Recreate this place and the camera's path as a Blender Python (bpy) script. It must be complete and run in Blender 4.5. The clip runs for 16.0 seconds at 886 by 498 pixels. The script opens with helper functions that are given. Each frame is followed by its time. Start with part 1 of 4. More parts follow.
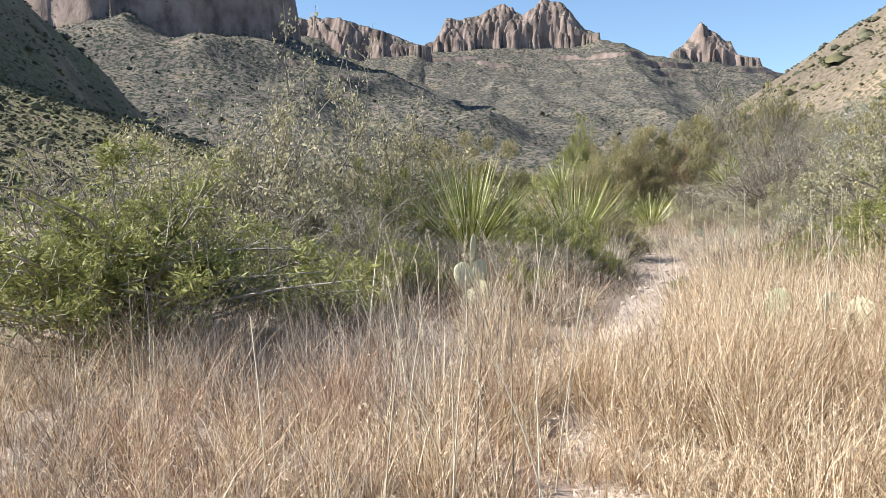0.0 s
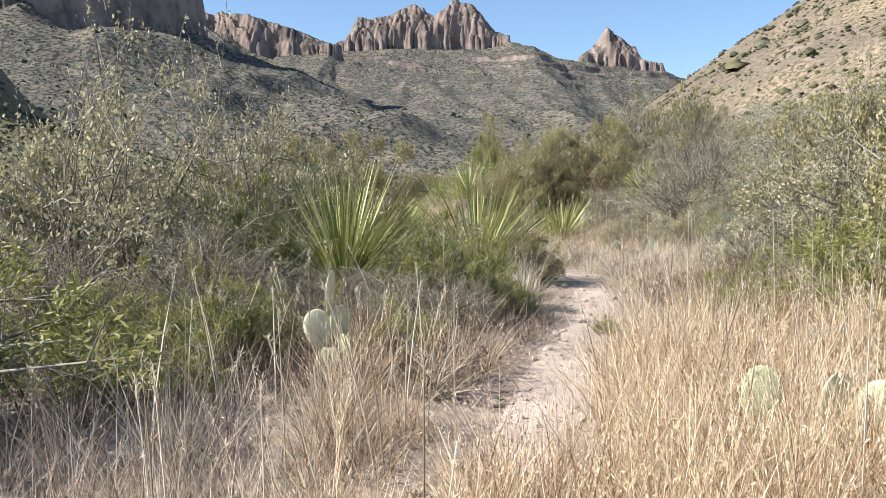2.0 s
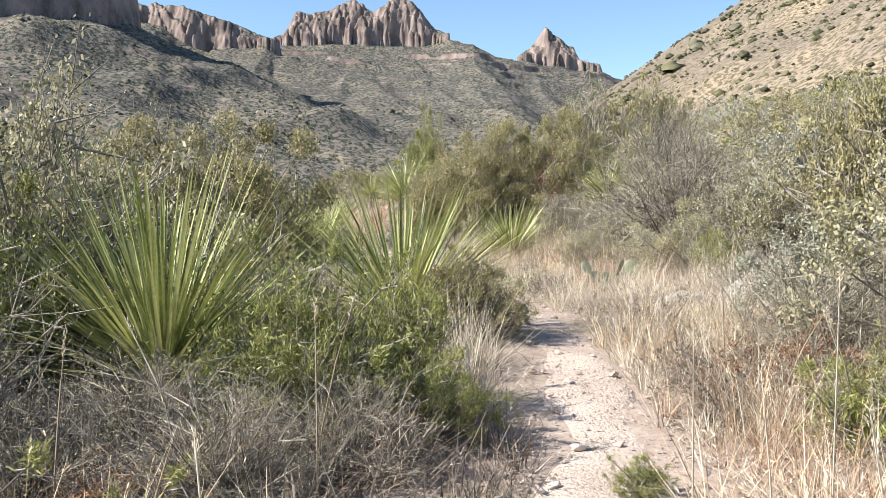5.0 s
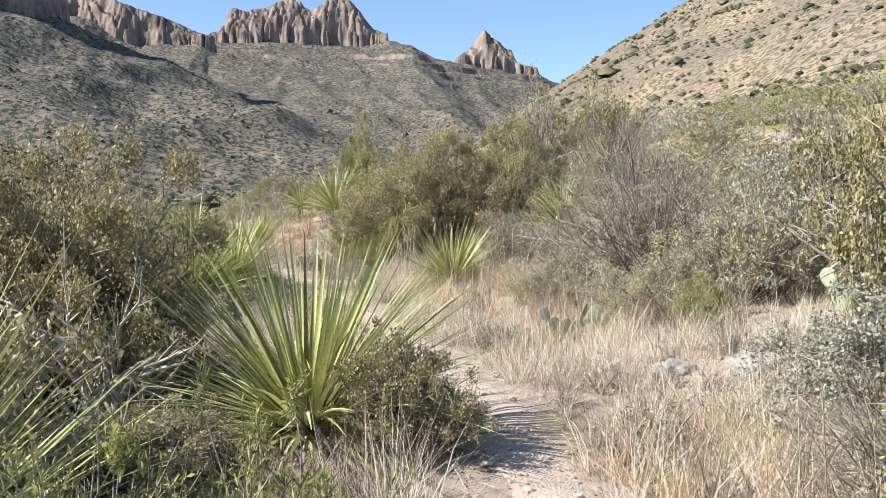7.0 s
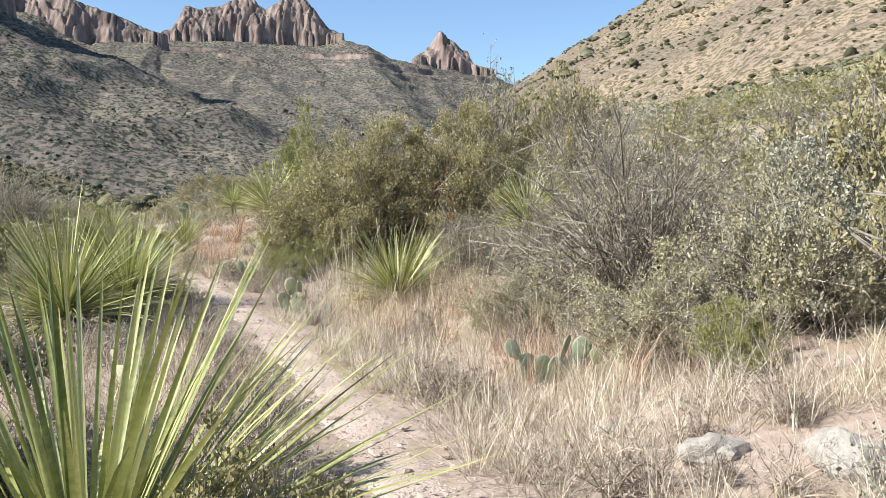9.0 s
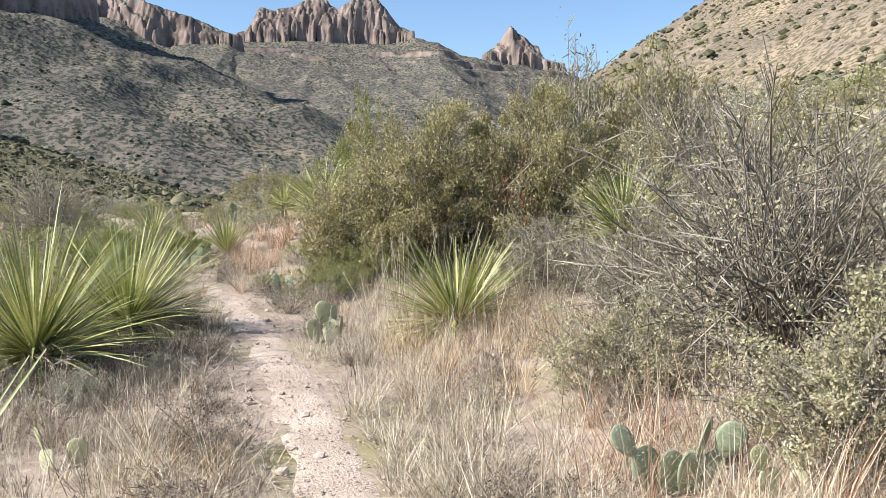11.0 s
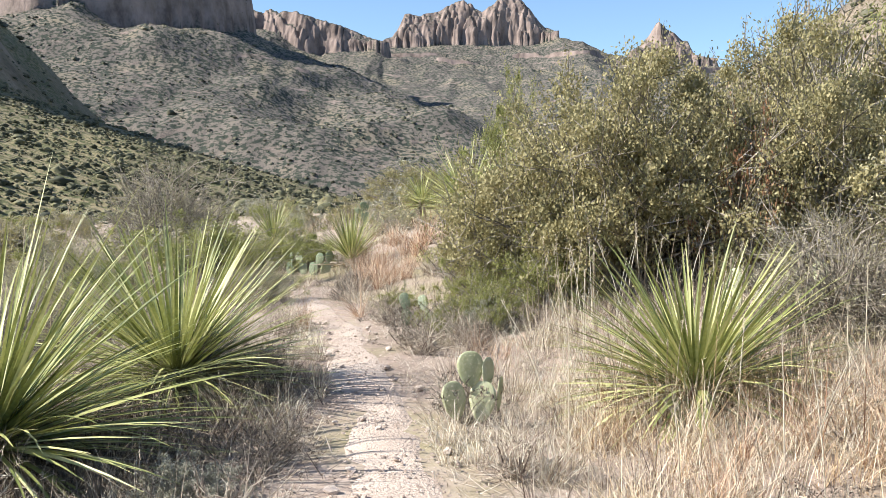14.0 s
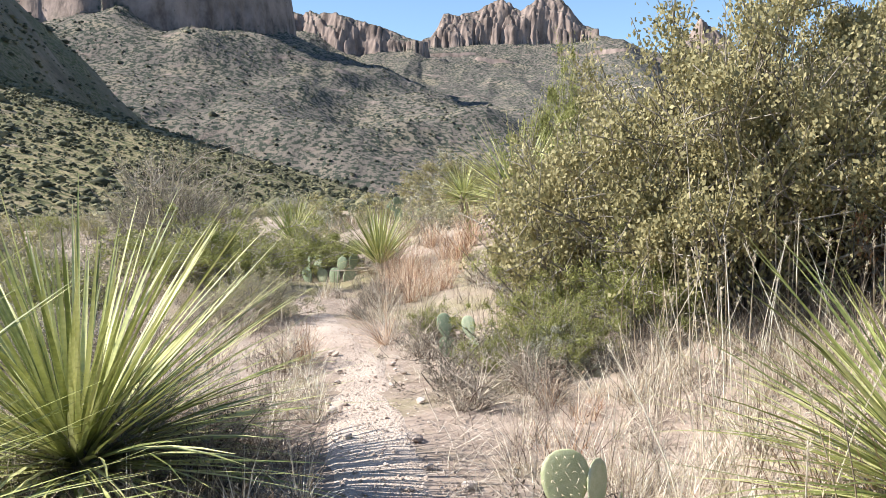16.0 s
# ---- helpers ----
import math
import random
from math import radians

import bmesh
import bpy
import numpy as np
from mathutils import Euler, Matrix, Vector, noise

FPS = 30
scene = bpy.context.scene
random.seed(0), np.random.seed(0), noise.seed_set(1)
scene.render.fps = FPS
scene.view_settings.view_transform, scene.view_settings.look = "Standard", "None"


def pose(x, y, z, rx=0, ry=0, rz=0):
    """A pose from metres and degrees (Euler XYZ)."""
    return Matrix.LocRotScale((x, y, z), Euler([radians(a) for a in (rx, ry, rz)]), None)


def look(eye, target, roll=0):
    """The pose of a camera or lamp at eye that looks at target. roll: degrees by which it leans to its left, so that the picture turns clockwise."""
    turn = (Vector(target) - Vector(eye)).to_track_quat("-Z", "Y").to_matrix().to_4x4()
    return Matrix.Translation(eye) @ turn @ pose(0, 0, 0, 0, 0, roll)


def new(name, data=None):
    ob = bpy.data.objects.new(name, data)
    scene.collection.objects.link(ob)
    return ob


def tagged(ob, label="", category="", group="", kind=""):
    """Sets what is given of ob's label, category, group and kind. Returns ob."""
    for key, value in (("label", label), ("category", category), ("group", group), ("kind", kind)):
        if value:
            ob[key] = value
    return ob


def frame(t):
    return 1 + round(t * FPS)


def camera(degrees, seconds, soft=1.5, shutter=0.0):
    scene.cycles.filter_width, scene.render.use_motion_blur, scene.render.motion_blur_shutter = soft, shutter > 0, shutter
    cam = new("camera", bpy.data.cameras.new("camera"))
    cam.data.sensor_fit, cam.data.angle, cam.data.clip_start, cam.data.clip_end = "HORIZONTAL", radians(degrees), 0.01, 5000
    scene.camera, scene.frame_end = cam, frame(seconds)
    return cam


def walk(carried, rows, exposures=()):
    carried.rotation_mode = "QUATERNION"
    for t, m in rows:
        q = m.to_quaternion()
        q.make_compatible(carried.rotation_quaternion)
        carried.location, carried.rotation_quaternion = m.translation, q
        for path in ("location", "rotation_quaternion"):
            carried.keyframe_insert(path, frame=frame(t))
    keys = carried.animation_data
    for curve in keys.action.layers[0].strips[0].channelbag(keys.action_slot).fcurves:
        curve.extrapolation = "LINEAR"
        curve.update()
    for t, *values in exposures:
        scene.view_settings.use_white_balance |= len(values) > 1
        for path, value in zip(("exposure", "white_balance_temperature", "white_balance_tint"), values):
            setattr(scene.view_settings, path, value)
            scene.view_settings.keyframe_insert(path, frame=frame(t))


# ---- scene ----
cam = camera(54.0, 16.0, soft=0.8)
PATH = [
    (0, (-1.150, 0.360, 0.985), (-2.019, 10.307, 0.433), -0.36),
    (0.5, (-1.102, 0.867, 0.990), (-1.431, 10.845, 0.420), -0.09),
    (1, (-1.034, 1.327, 1.051), (-0.896, 11.310, 0.490), -0.01),
    (1.5, (-0.964, 1.853, 1.087), (-0.775, 11.836, 0.537), -0.09),
    (2, (-0.916, 2.418, 1.133), (-0.774, 12.402, 0.577), -0.17),
    (2.5, (-0.839, 3.048, 1.134), (-0.754, 13.032, 0.577), -0.11),
    (3, (-0.862, 3.656, 1.137), (-0.862, 13.639, 0.557), -0.13),
    (3.5, (-0.835, 4.203, 1.203), (-0.855, 14.186, 0.613), -0.15),
    (4, (-0.784, 4.791, 1.257), (-0.794, 14.774, 0.667), -0.16),
    (4.5, (-0.769, 5.349, 1.292), (-0.549, 15.330, 0.722), -0.09),
    (4.7, (-0.708, 5.557, 1.261), (-0.042, 15.518, 0.681), 0.09),
    (6.8, (-0.386, 7.771, 1.606), (0.838, 17.679, 1.025), 0.74),
    (7, (-0.338, 7.973, 1.622), (1.216, 17.835, 1.055), 0.76),
    (7.5, (-0.218, 8.613, 1.618), (1.902, 18.370, 1.059), 0.84),
    (8, (-0.064, 9.255, 1.597), (2.078, 19.007, 1.034), 0.92),
    (8.5, (0.102, 9.891, 1.577), (2.230, 19.645, 1.009), 0.76),
    (8.7, (0.165, 10.142, 1.577), (2.258, 19.905, 1.026), 0.77),
    (10.8, (0.763, 12.752, 1.634), (2.217, 22.627, 1.030), 0.54),
    (11, (0.786, 13.027, 1.650), (2.028, 22.931, 1.050), 0.44),
    (11.5, (0.833, 13.595, 1.613), (1.252, 23.568, 1.015), 0.25),
    (12, (0.855, 14.236, 1.564), (0.881, 24.217, 0.947), 0.16),
    (12.5, (0.884, 14.933, 1.556), (0.874, 24.914, 0.934), 0.04),
    (13, (0.855, 15.616, 1.535), (0.744, 25.597, 0.921), 0.07),
    (13.5, (0.812, 16.306, 1.489), (0.605, 26.286, 0.892), -0.03),
    (14, (0.713, 16.971, 1.502), (0.312, 26.946, 0.915), -0.01),
    (14.5, (0.687, 17.663, 1.450), (0.156, 27.632, 0.869), -0.06),
    (15, (0.561, 18.327, 1.429), (-0.011, 28.293, 0.841), -0.14),
    (15.5, (0.507, 18.961, 1.410), (-0.217, 28.917, 0.815), -0.07),
    (16, (0.491, 19.582, 1.391), (-0.358, 29.528, 0.803), -0.24),
]
walk(cam, [(t, look(eye, target, roll)) for t, eye, target, roll in PATH],
     exposures=[(0.0, 1.0), (2.0, 0.98), (4.5, 1.16), (7.5, 1.02), (8.5, 0.98), (11.5, 1.0), (13.5, 1.14), (16.0, 1.18)])
# ---- light ----
SUN_EL, SUN_AZ = 41.0, -99.0          # azimuth from +y, clockwise
world = bpy.data.worlds.new("sky")
scene.world = world
world.use_nodes = True
wn = world.node_tree
sky = wn.nodes.new("ShaderNodeTexSky")
sky.sky_type = "NISHITA"
sky.sun_disc = False
sky.sun_elevation = radians(SUN_EL)
sky.sun_rotation = radians(SUN_AZ)
sky.air_density, sky.dust_density, sky.ozone_density = 0.95, 0.1, 4.0
back = wn.nodes["Background"]
back.inputs["Strength"].default_value = 0.092
wn.links.new(sky.outputs["Color"], back.inputs["Color"])
sun = new("sun", bpy.data.lights.new("sun", "SUN"))
sun.data.energy, sun.data.angle, sun.data.color = 5.0, radians(0.53), (1.0, 0.955, 0.89)
sa, se = radians(SUN_AZ), radians(SUN_EL)
SUN_DIR = Vector((math.sin(sa) * math.cos(se), math.cos(sa) * math.cos(se), math.sin(se)))
sun.matrix_world = look(SUN_DIR * 50, (0, 0, 0))

rng = np.random.default_rng(7)


# ---- materials ----
def mat(name, ramp, scale=4.0, rough=0.85, bump=0.0, fine=40.0, island=0.0, obj_random=0.0, spec=0.3, translucent=0.0, coord="Object"):
    """A surface whose colour runs through ramp by noise at two scales, shifted by chance for each island or object."""
    m = bpy.data.materials.new(name)
    m.use_nodes = True
    t = m.node_tree
    n, l = t.nodes, t.links
    b = n["Principled BSDF"]
    b.inputs["Roughness"].default_value = rough
    b.inputs["Specular IOR Level"].default_value = spec
    tc = n.new("ShaderNodeTexCoord")
    n1, n2 = n.new("ShaderNodeTexNoise"), n.new("ShaderNodeTexNoise")
    n1.inputs["Scale"].default_value, n2.inputs["Scale"].default_value = scale, fine
    n1.inputs["Detail"].default_value = n2.inputs["Detail"].default_value = 5
    l.new(tc.outputs[coord], n1.inputs["Vector"])
    l.new(tc.outputs[coord], n2.inputs["Vector"])
    mix = n.new("ShaderNodeMath")
    mix.operation = "MULTIPLY_ADD"
    mix.inputs[1].default_value = 0.45
    l.new(n2.outputs["Fac"], mix.inputs[0])
    half = n.new("ShaderNodeMath")
    half.operation = "MULTIPLY"
    half.inputs[1].default_value = 0.55
    l.new(n1.outputs["Fac"], half.inputs[0])
    l.new(half.outputs[0], mix.inputs[2])
    last = mix.outputs[0]
    for kind, amount in (("ShaderNodeNewGeometry", island), ("ShaderNodeObjectInfo", obj_random)):
        if amount:
            src = n.new(kind)
            out = src.outputs["Random Per Island"] if kind == "ShaderNodeNewGeometry" else src.outputs["Random"]
            off = n.new("ShaderNodeMath")
            off.operation = "MULTIPLY_ADD"
            off.inputs[1].default_value = amount
            l.new(out, off.inputs[0])
            sub = n.new("ShaderNodeMath")
            sub.operation = "SUBTRACT"
            sub.inputs[1].default_value = amount / 2
            l.new(last, sub.inputs[0])
            l.new(sub.outputs[0], off.inputs[2])
            last = off.outputs[0]
    cr = n.new("ShaderNodeValToRGB")
    e = cr.color_ramp.elements
    while len(e) < len(ramp):
        e.new(0.5)
    for k, c in enumerate(ramp):
        e[k].position = 0.25 + 0.5 * k / (len(ramp) - 1)
        e[k].color = (*c, 1)
    l.new(last, cr.inputs["Fac"])
    l.new(cr.outputs["Color"], b.inputs["Base Color"])
    if bump:
        bp = n.new("ShaderNodeBump")
        bp.inputs["Strength"].default_value = bump
        bp.inputs["Distance"].default_value = 0.02
        l.new(n2.outputs["Fac"], bp.inputs["Height"])
        l.new(bp.outputs["Normal"], b.inputs["Normal"])
    if translucent:
        tr = n.new("ShaderNodeBsdfTranslucent")
        l.new(cr.outputs["Color"], tr.inputs["Color"])
        ms = n.new("ShaderNodeMixShader")
        ms.inputs["Fac"].default_value = translucent
        l.new(b.outputs["BSDF"], ms.inputs[1])
        l.new(tr.outputs["BSDF"], ms.inputs[2])
        l.new(ms.outputs["Shader"], n["Material Output"].inputs["Surface"])
    return m


STRAW = mat("straw", [(0.26, 0.165, 0.09), (0.64, 0.48, 0.305), (0.88, 0.76, 0.57)], 0.9, island=0.85, translucent=0.25)
RUST_STRAW = mat("rust_straw", [(0.26, 0.14, 0.085), (0.52, 0.36, 0.245), (0.76, 0.60, 0.45)], 0.9, island=0.8, translucent=0.25)
PALE_STRAW = mat("pale_straw", [(0.30, 0.24, 0.165), (0.58, 0.50, 0.38), (0.80, 0.74, 0.61)], 0.9, island=0.8, translucent=0.25)
GREY_STALK = mat("grey_stalk", [(0.15, 0.11, 0.085), (0.38, 0.315, 0.25), (0.63, 0.555, 0.455)], 1.2, island=0.8, translucent=0.15)
FLUFF = mat("seed_fluff", [(0.62, 0.52, 0.38), (0.78, 0.70, 0.56)], 8, island=0.3, translucent=0.4)
FINE_BARK = mat("brown_twig", [(0.105, 0.09, 0.07), (0.235, 0.205, 0.165), (0.42, 0.375, 0.31)], 9, island=0.5)
BARK = mat("grey_bark", [(0.12, 0.105, 0.085), (0.27, 0.24, 0.20), (0.45, 0.41, 0.36)], 9, bump=0.4, fine=60, island=0.3)
PALE_BARK = mat("pale_bark", [(0.24, 0.21, 0.18), (0.42, 0.38, 0.33), (0.60, 0.56, 0.50)], 9, bump=0.3, fine=60, island=0.3)
LEAF_GREEN = mat("fresh_green_leaf", [(0.105, 0.12, 0.032), (0.25, 0.26, 0.08), (0.44, 0.43, 0.18)], 4.5, 0.6, island=0.34, fine=16.0, translucent=0.3)
LEAF_OLIVE = mat("olive_leaf", [(0.14, 0.13, 0.056), (0.32, 0.285, 0.14), (0.52, 0.46, 0.26)], 4.5, 0.7, island=0.24, fine=16.0, translucent=0.3)
LEAF_GREY = mat("grey_green_leaf", [(0.19, 0.18, 0.095), (0.385, 0.355, 0.215), (0.58, 0.535, 0.37)], 4.5, 0.75, island=0.34, fine=16.0, translucent=0.3)
LEAF_SILVER = mat("silver_leaf", [(0.175, 0.175, 0.12), (0.33, 0.325, 0.245), (0.50, 0.49, 0.40)], 4.5, 0.8, island=0.34, fine=16.0, translucent=0.2)
LEAF_RED = mat("rust_leaf", [(0.13, 0.06, 0.03), (0.27, 0.14, 0.07), (0.40, 0.24, 0.13)], 1.5, 0.7, island=0.5, translucent=0.2)
SOTOL = mat("sotol_blade", [(0.13, 0.155, 0.042), (0.33, 0.35, 0.115), (0.57, 0.56, 0.26)], 3.0, 0.5, island=0.0, obj_random=0.55, spec=0.5, translucent=0.15)
SOTOL_INNER = mat("inner_blade", [(0.13, 0.155, 0.042), (0.33, 0.35, 0.115), (0.57, 0.56, 0.26)], 3.0, 0.5, island=0.55, spec=0.5, translucent=0.15)
SOTOL_DRY = mat("dry_blade", [(0.20, 0.15, 0.10), (0.40, 0.33, 0.24), (0.60, 0.54, 0.44)], 3.0, 0.8, island=0.5)
PAD = mat("cactus_pad", [(0.35, 0.38, 0.21), (0.49, 0.505, 0.32), (0.63, 0.62, 0.44)], 5.0, 0.62, bump=0.15, fine=45, obj_random=0.45)
BLUE_PAD = mat("blue_cactus_pad", [(0.13, 0.18, 0.10), (0.23, 0.285, 0.185), (0.36, 0.40, 0.27)], 5.0, 0.62, bump=0.15, fine=45, obj_random=0.45)
SPINE = mat("cactus_spine", [(0.45, 0.38, 0.26), (0.70, 0.62, 0.46)], 5, 0.6)
STONE = mat("trail_stone", [(0.24, 0.185, 0.15), (0.42, 0.34, 0.285), (0.60, 0.51, 0.44)], 6, 0.9, bump=0.5, fine=30, island=0.35, obj_random=0.35)
PALE_ROCK = mat("pale_boulder", [(0.20, 0.185, 0.16), (0.33, 0.31, 0.275), (0.46, 0.44, 0.395)], 4, 0.9, bump=0.6, fine=18)
# dead-leaf brown kept dark, so it also carries shade under sotols and shrubs
LITTER_SHADE = mat("litter_shade_tone", [(0.06, 0.045, 0.035), (0.15, 0.115, 0.09), (0.30, 0.24, 0.18)], 3, island=0.6)
CLUMP = mat("hill_shrub", [(0.045, 0.048, 0.026), (0.10, 0.098, 0.052), (0.18, 0.17, 0.095)], 0.02, fine=1.5, island=0.7)
CLUMP_FAR = mat("mountain_shrub", [(0.05, 0.055, 0.035), (0.09, 0.09, 0.06), (0.14, 0.135, 0.09)], 0.01, fine=0.3, island=0.7)


def ground_mat():
    m = mat("dry_ground", [(0.20, 0.15, 0.12), (0.335, 0.265, 0.215), (0.46, 0.385, 0.32)], 0.35, 0.95, bump=0.6, fine=9.0)
    t = m.node_tree
    n, l = t.nodes, t.links
    # patches of low growth, seen on the open slopes
    tc = n.new("ShaderNodeTexCoord")
    big, dots = n.new("ShaderNodeTexNoise"), n.new("ShaderNodeTexNoise")
    big.inputs["Scale"].default_value, dots.inputs["Scale"].default_value = 0.022, 0.42
    dots.inputs["Detail"].default_value, dots.inputs["Roughness"].default_value = 6, 0.65
    for q in (big, dots):
        l.new(tc.outputs["Object"], q.inputs["Vector"])
    add = n.new("ShaderNodeMath")
    l.new(big.outputs["Fac"], add.inputs[0])
    l.new(dots.outputs["Fac"], add.inputs[1])
    cr = n.new("ShaderNodeValToRGB")
    cr.color_ramp.elements[0].position, cr.color_ramp.elements[1].position = 0.47, 0.57
    sc = n.new("ShaderNodeMath")
    sc.operation = "MULTIPLY"
    sc.inputs[1].default_value = 0.5
    l.new(add.outputs[0], sc.inputs[0])
    l.new(sc.outputs[0], cr.inputs["Fac"])
    mx = n.new("ShaderNodeMix")
    mx.data_type = "RGBA"
    b = n["Principled BSDF"]
    old = b.inputs["Base Color"].links[0].from_socket
    l.new(cr.outputs["Color"], mx.inputs["Factor"])
    l.new(old, mx.inputs["A"])
    mx.inputs["B"].default_value = (0.20, 0.185, 0.075, 1)
    l.new(mx.outputs["Result"], b.inputs["Base Color"])
    return m


def mountain_mat(name, soil, rock, shrub, speck=0.16):
    """Bare rock where it is steep, scree with low shrubs where it is not."""
    m = bpy.data.materials.new(name)
    m.use_nodes = True
    t = m.node_tree
    n, l = t.nodes, t.links
    b = n["Principled BSDF"]
    b.inputs["Roughness"].default_value, b.inputs["Specular IOR Level"].default_value = 0.95, 0.1
    tc, geo = n.new("ShaderNodeTexCoord"), n.new("ShaderNodeNewGeometry")

    def noise_of(scale, stretch, detail=8):
        mp, q = n.new("ShaderNodeMapping"), n.new("ShaderNodeTexNoise")
        mp.inputs["Scale"].default_value = stretch
        q.inputs["Scale"].default_value, q.inputs["Detail"].default_value, q.inputs["Roughness"].default_value = scale, detail, 0.62
        l.new(tc.outputs["Object"], mp.inputs["Vector"])
        l.new(mp.outputs["Vector"], q.inputs["Vector"])
        return q.outputs["Fac"]

    def ramp(fac, stops):
        cr = n.new("ShaderNodeValToRGB")
        while len(cr.color_ramp.elements) < len(stops):
            cr.color_ramp.elements.new(0.5)
        for el, (p, c) in zip(cr.color_ramp.elements, stops):
            el.position, el.color = p, (*c, 1)
        l.new(fac, cr.inputs["Fac"])
        return cr.outputs["Color"]

    soil_c = ramp(noise_of(0.012, (1, 1, 1)), [(0.3, tuple(v * 0.75 for v in soil)), (0.5, soil), (0.66, (soil[0] * 1.45, soil[1] * 1.42, soil[2] * 1.2))])
    rock_c = ramp(noise_of(0.035, (1, 1, 0.55)), [(0.34, tuple(v * 0.5 for v in rock)), (0.5, rock), (0.66, tuple(min(1, v * 1.35) for v in rock))])
    dots = ramp(noise_of(speck, (1, 1, 1), 10), [(0.47, (0, 0, 0)), (0.54, (1, 1, 1))])
    streak = ramp(noise_of(0.02, (1, 1, 3)), [(0.60, (0, 0, 0)), (0.68, (1, 1, 1))])
    cover = n.new("ShaderNodeMix")
    cover.data_type = "RGBA"
    l.new(dots, cover.inputs["Factor"])
    l.new(soil_c, cover.inputs["A"])
    cover.inputs["B"].default_value = (*shrub, 1)
    ledge = n.new("ShaderNodeMix")
    ledge.data_type = "RGBA"
    l.new(streak, ledge.inputs["Factor"])
    l.new(cover.outputs["Result"], ledge.inputs["A"])
    l.new(rock_c, ledge.inputs["B"])
    sep = n.new("ShaderNodeSeparateXYZ")
    l.new(geo.outputs["Normal"], sep.inputs["Vector"])
    steep = ramp(sep.outputs["Z"], [(0.55, (1, 1, 1)), (0.72, (0, 0, 0))])
    out = n.new("ShaderNodeMix")
    out.data_type = "RGBA"
    l.new(steep, out.inputs["Factor"])
    l.new(ledge.outputs["Result"], out.inputs["A"])
    l.new(rock_c, out.inputs["B"])
    l.new(out.outputs["Result"], b.inputs["Base Color"])
    bp = n.new("ShaderNodeBump")
    bp.inputs["Strength"].default_value, bp.inputs["Distance"].default_value = 0.8, 4.5
    l.new(noise_of(0.06, (1, 1, 0.4), 9), bp.inputs["Height"])
    l.new(bp.outputs["Normal"], b.inputs["Normal"])
    return m


GROUND = ground_mat()
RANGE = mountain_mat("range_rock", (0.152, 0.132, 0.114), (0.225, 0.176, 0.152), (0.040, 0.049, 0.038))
BRUSH = mountain_mat("brush_slope", (0.205, 0.175, 0.112), (0.25, 0.2, 0.15), (0.105, 0.11, 0.052), 0.42)
HILL = mountain_mat("hill_rock", (0.235, 0.19, 0.15), (0.24, 0.188, 0.155), (0.115, 0.10, 0.066), 0.55)


# ---- mesh helpers ----
def quads_mesh(name, verts, quads, material, smooth=False):
    me = bpy.data.meshes.new(name)
    v, q = np.asarray(verts, np.float32).reshape(-1, 3), np.asarray(quads, np.int32).reshape(-1, 4)
    me.vertices.add(len(v))
    me.vertices.foreach_set("co", v.ravel())
    me.loops.add(q.size)
    me.loops.foreach_set("vertex_index", q.ravel())
    me.polygons.add(len(q))
    me.polygons.foreach_set("loop_start", np.arange(0, q.size, 4, dtype=np.int32))
    me.polygons.foreach_set("loop_total", np.full(len(q), 4, np.int32))
    if smooth:
        me.polygons.foreach_set("use_smooth", np.ones(len(q), bool))
    me.update(calc_edges=True)
    me.validate()
    me.materials.append(material)
    return me


def part(name, data, parent, label=""):
    """A mesh as one object under a thing."""
    ob = new(name, data)
    ob.parent = parent
    return tagged(ob, label)


def bm_mesh(name, bm, material, smooth=False):
    me = bpy.data.meshes.new(name)
    bm.to_mesh(me)
    bm.free()
    me.materials.append(material)
    if smooth:
        for p in me.polygons:
            p.use_smooth = True
    return me


def strips(base, az, length, lean, bend, width, segs=3, flat=None):
    """Tapered blades: they start at lean from upright towards az and bend over further along their length."""
    n = len(base)
    s = np.linspace(0, 1, segs + 1)
    ang = lean[:, None] + bend[:, None] * s[None, :]
    step = length[:, None] / segs
    hor = np.concatenate([np.zeros((n, 1)), np.cumsum(np.sin(ang[:, :-1]) * step, 1)], 1)
    ver = np.concatenate([np.zeros((n, 1)), np.cumsum(np.cos(ang[:, :-1]) * step, 1)], 1)
    d = np.stack([np.sin(az), np.cos(az)], 1)
    mid = np.empty((n, segs + 1, 3))
    mid[..., :2] = base[:, None, :2] + hor[..., None] * d[:, None, :]
    mid[..., 2] = base[:, None, 2] + ver
    side_az = (az + np.pi / 2) if flat is None else flat
    side = np.stack([np.sin(side_az), np.cos(side_az), np.zeros(n)], 1)
    w = width[:, None] * np.clip(1.0 - s ** 1.6, 0.12, 1)[None, :] / 2
    v = np.stack([mid - side[:, None, :] * w[..., None], mid + side[:, None, :] * w[..., None]], 2)
    k = np.arange(segs)
    q1 = np.stack([2 * k, 2 * k + 1, 2 * k + 3, 2 * k + 2], 1)
    q = q1[None] + (np.arange(n) * 2 * (segs + 1))[:, None, None]
    return v.reshape(-1, 3), q.reshape(-1, 4)


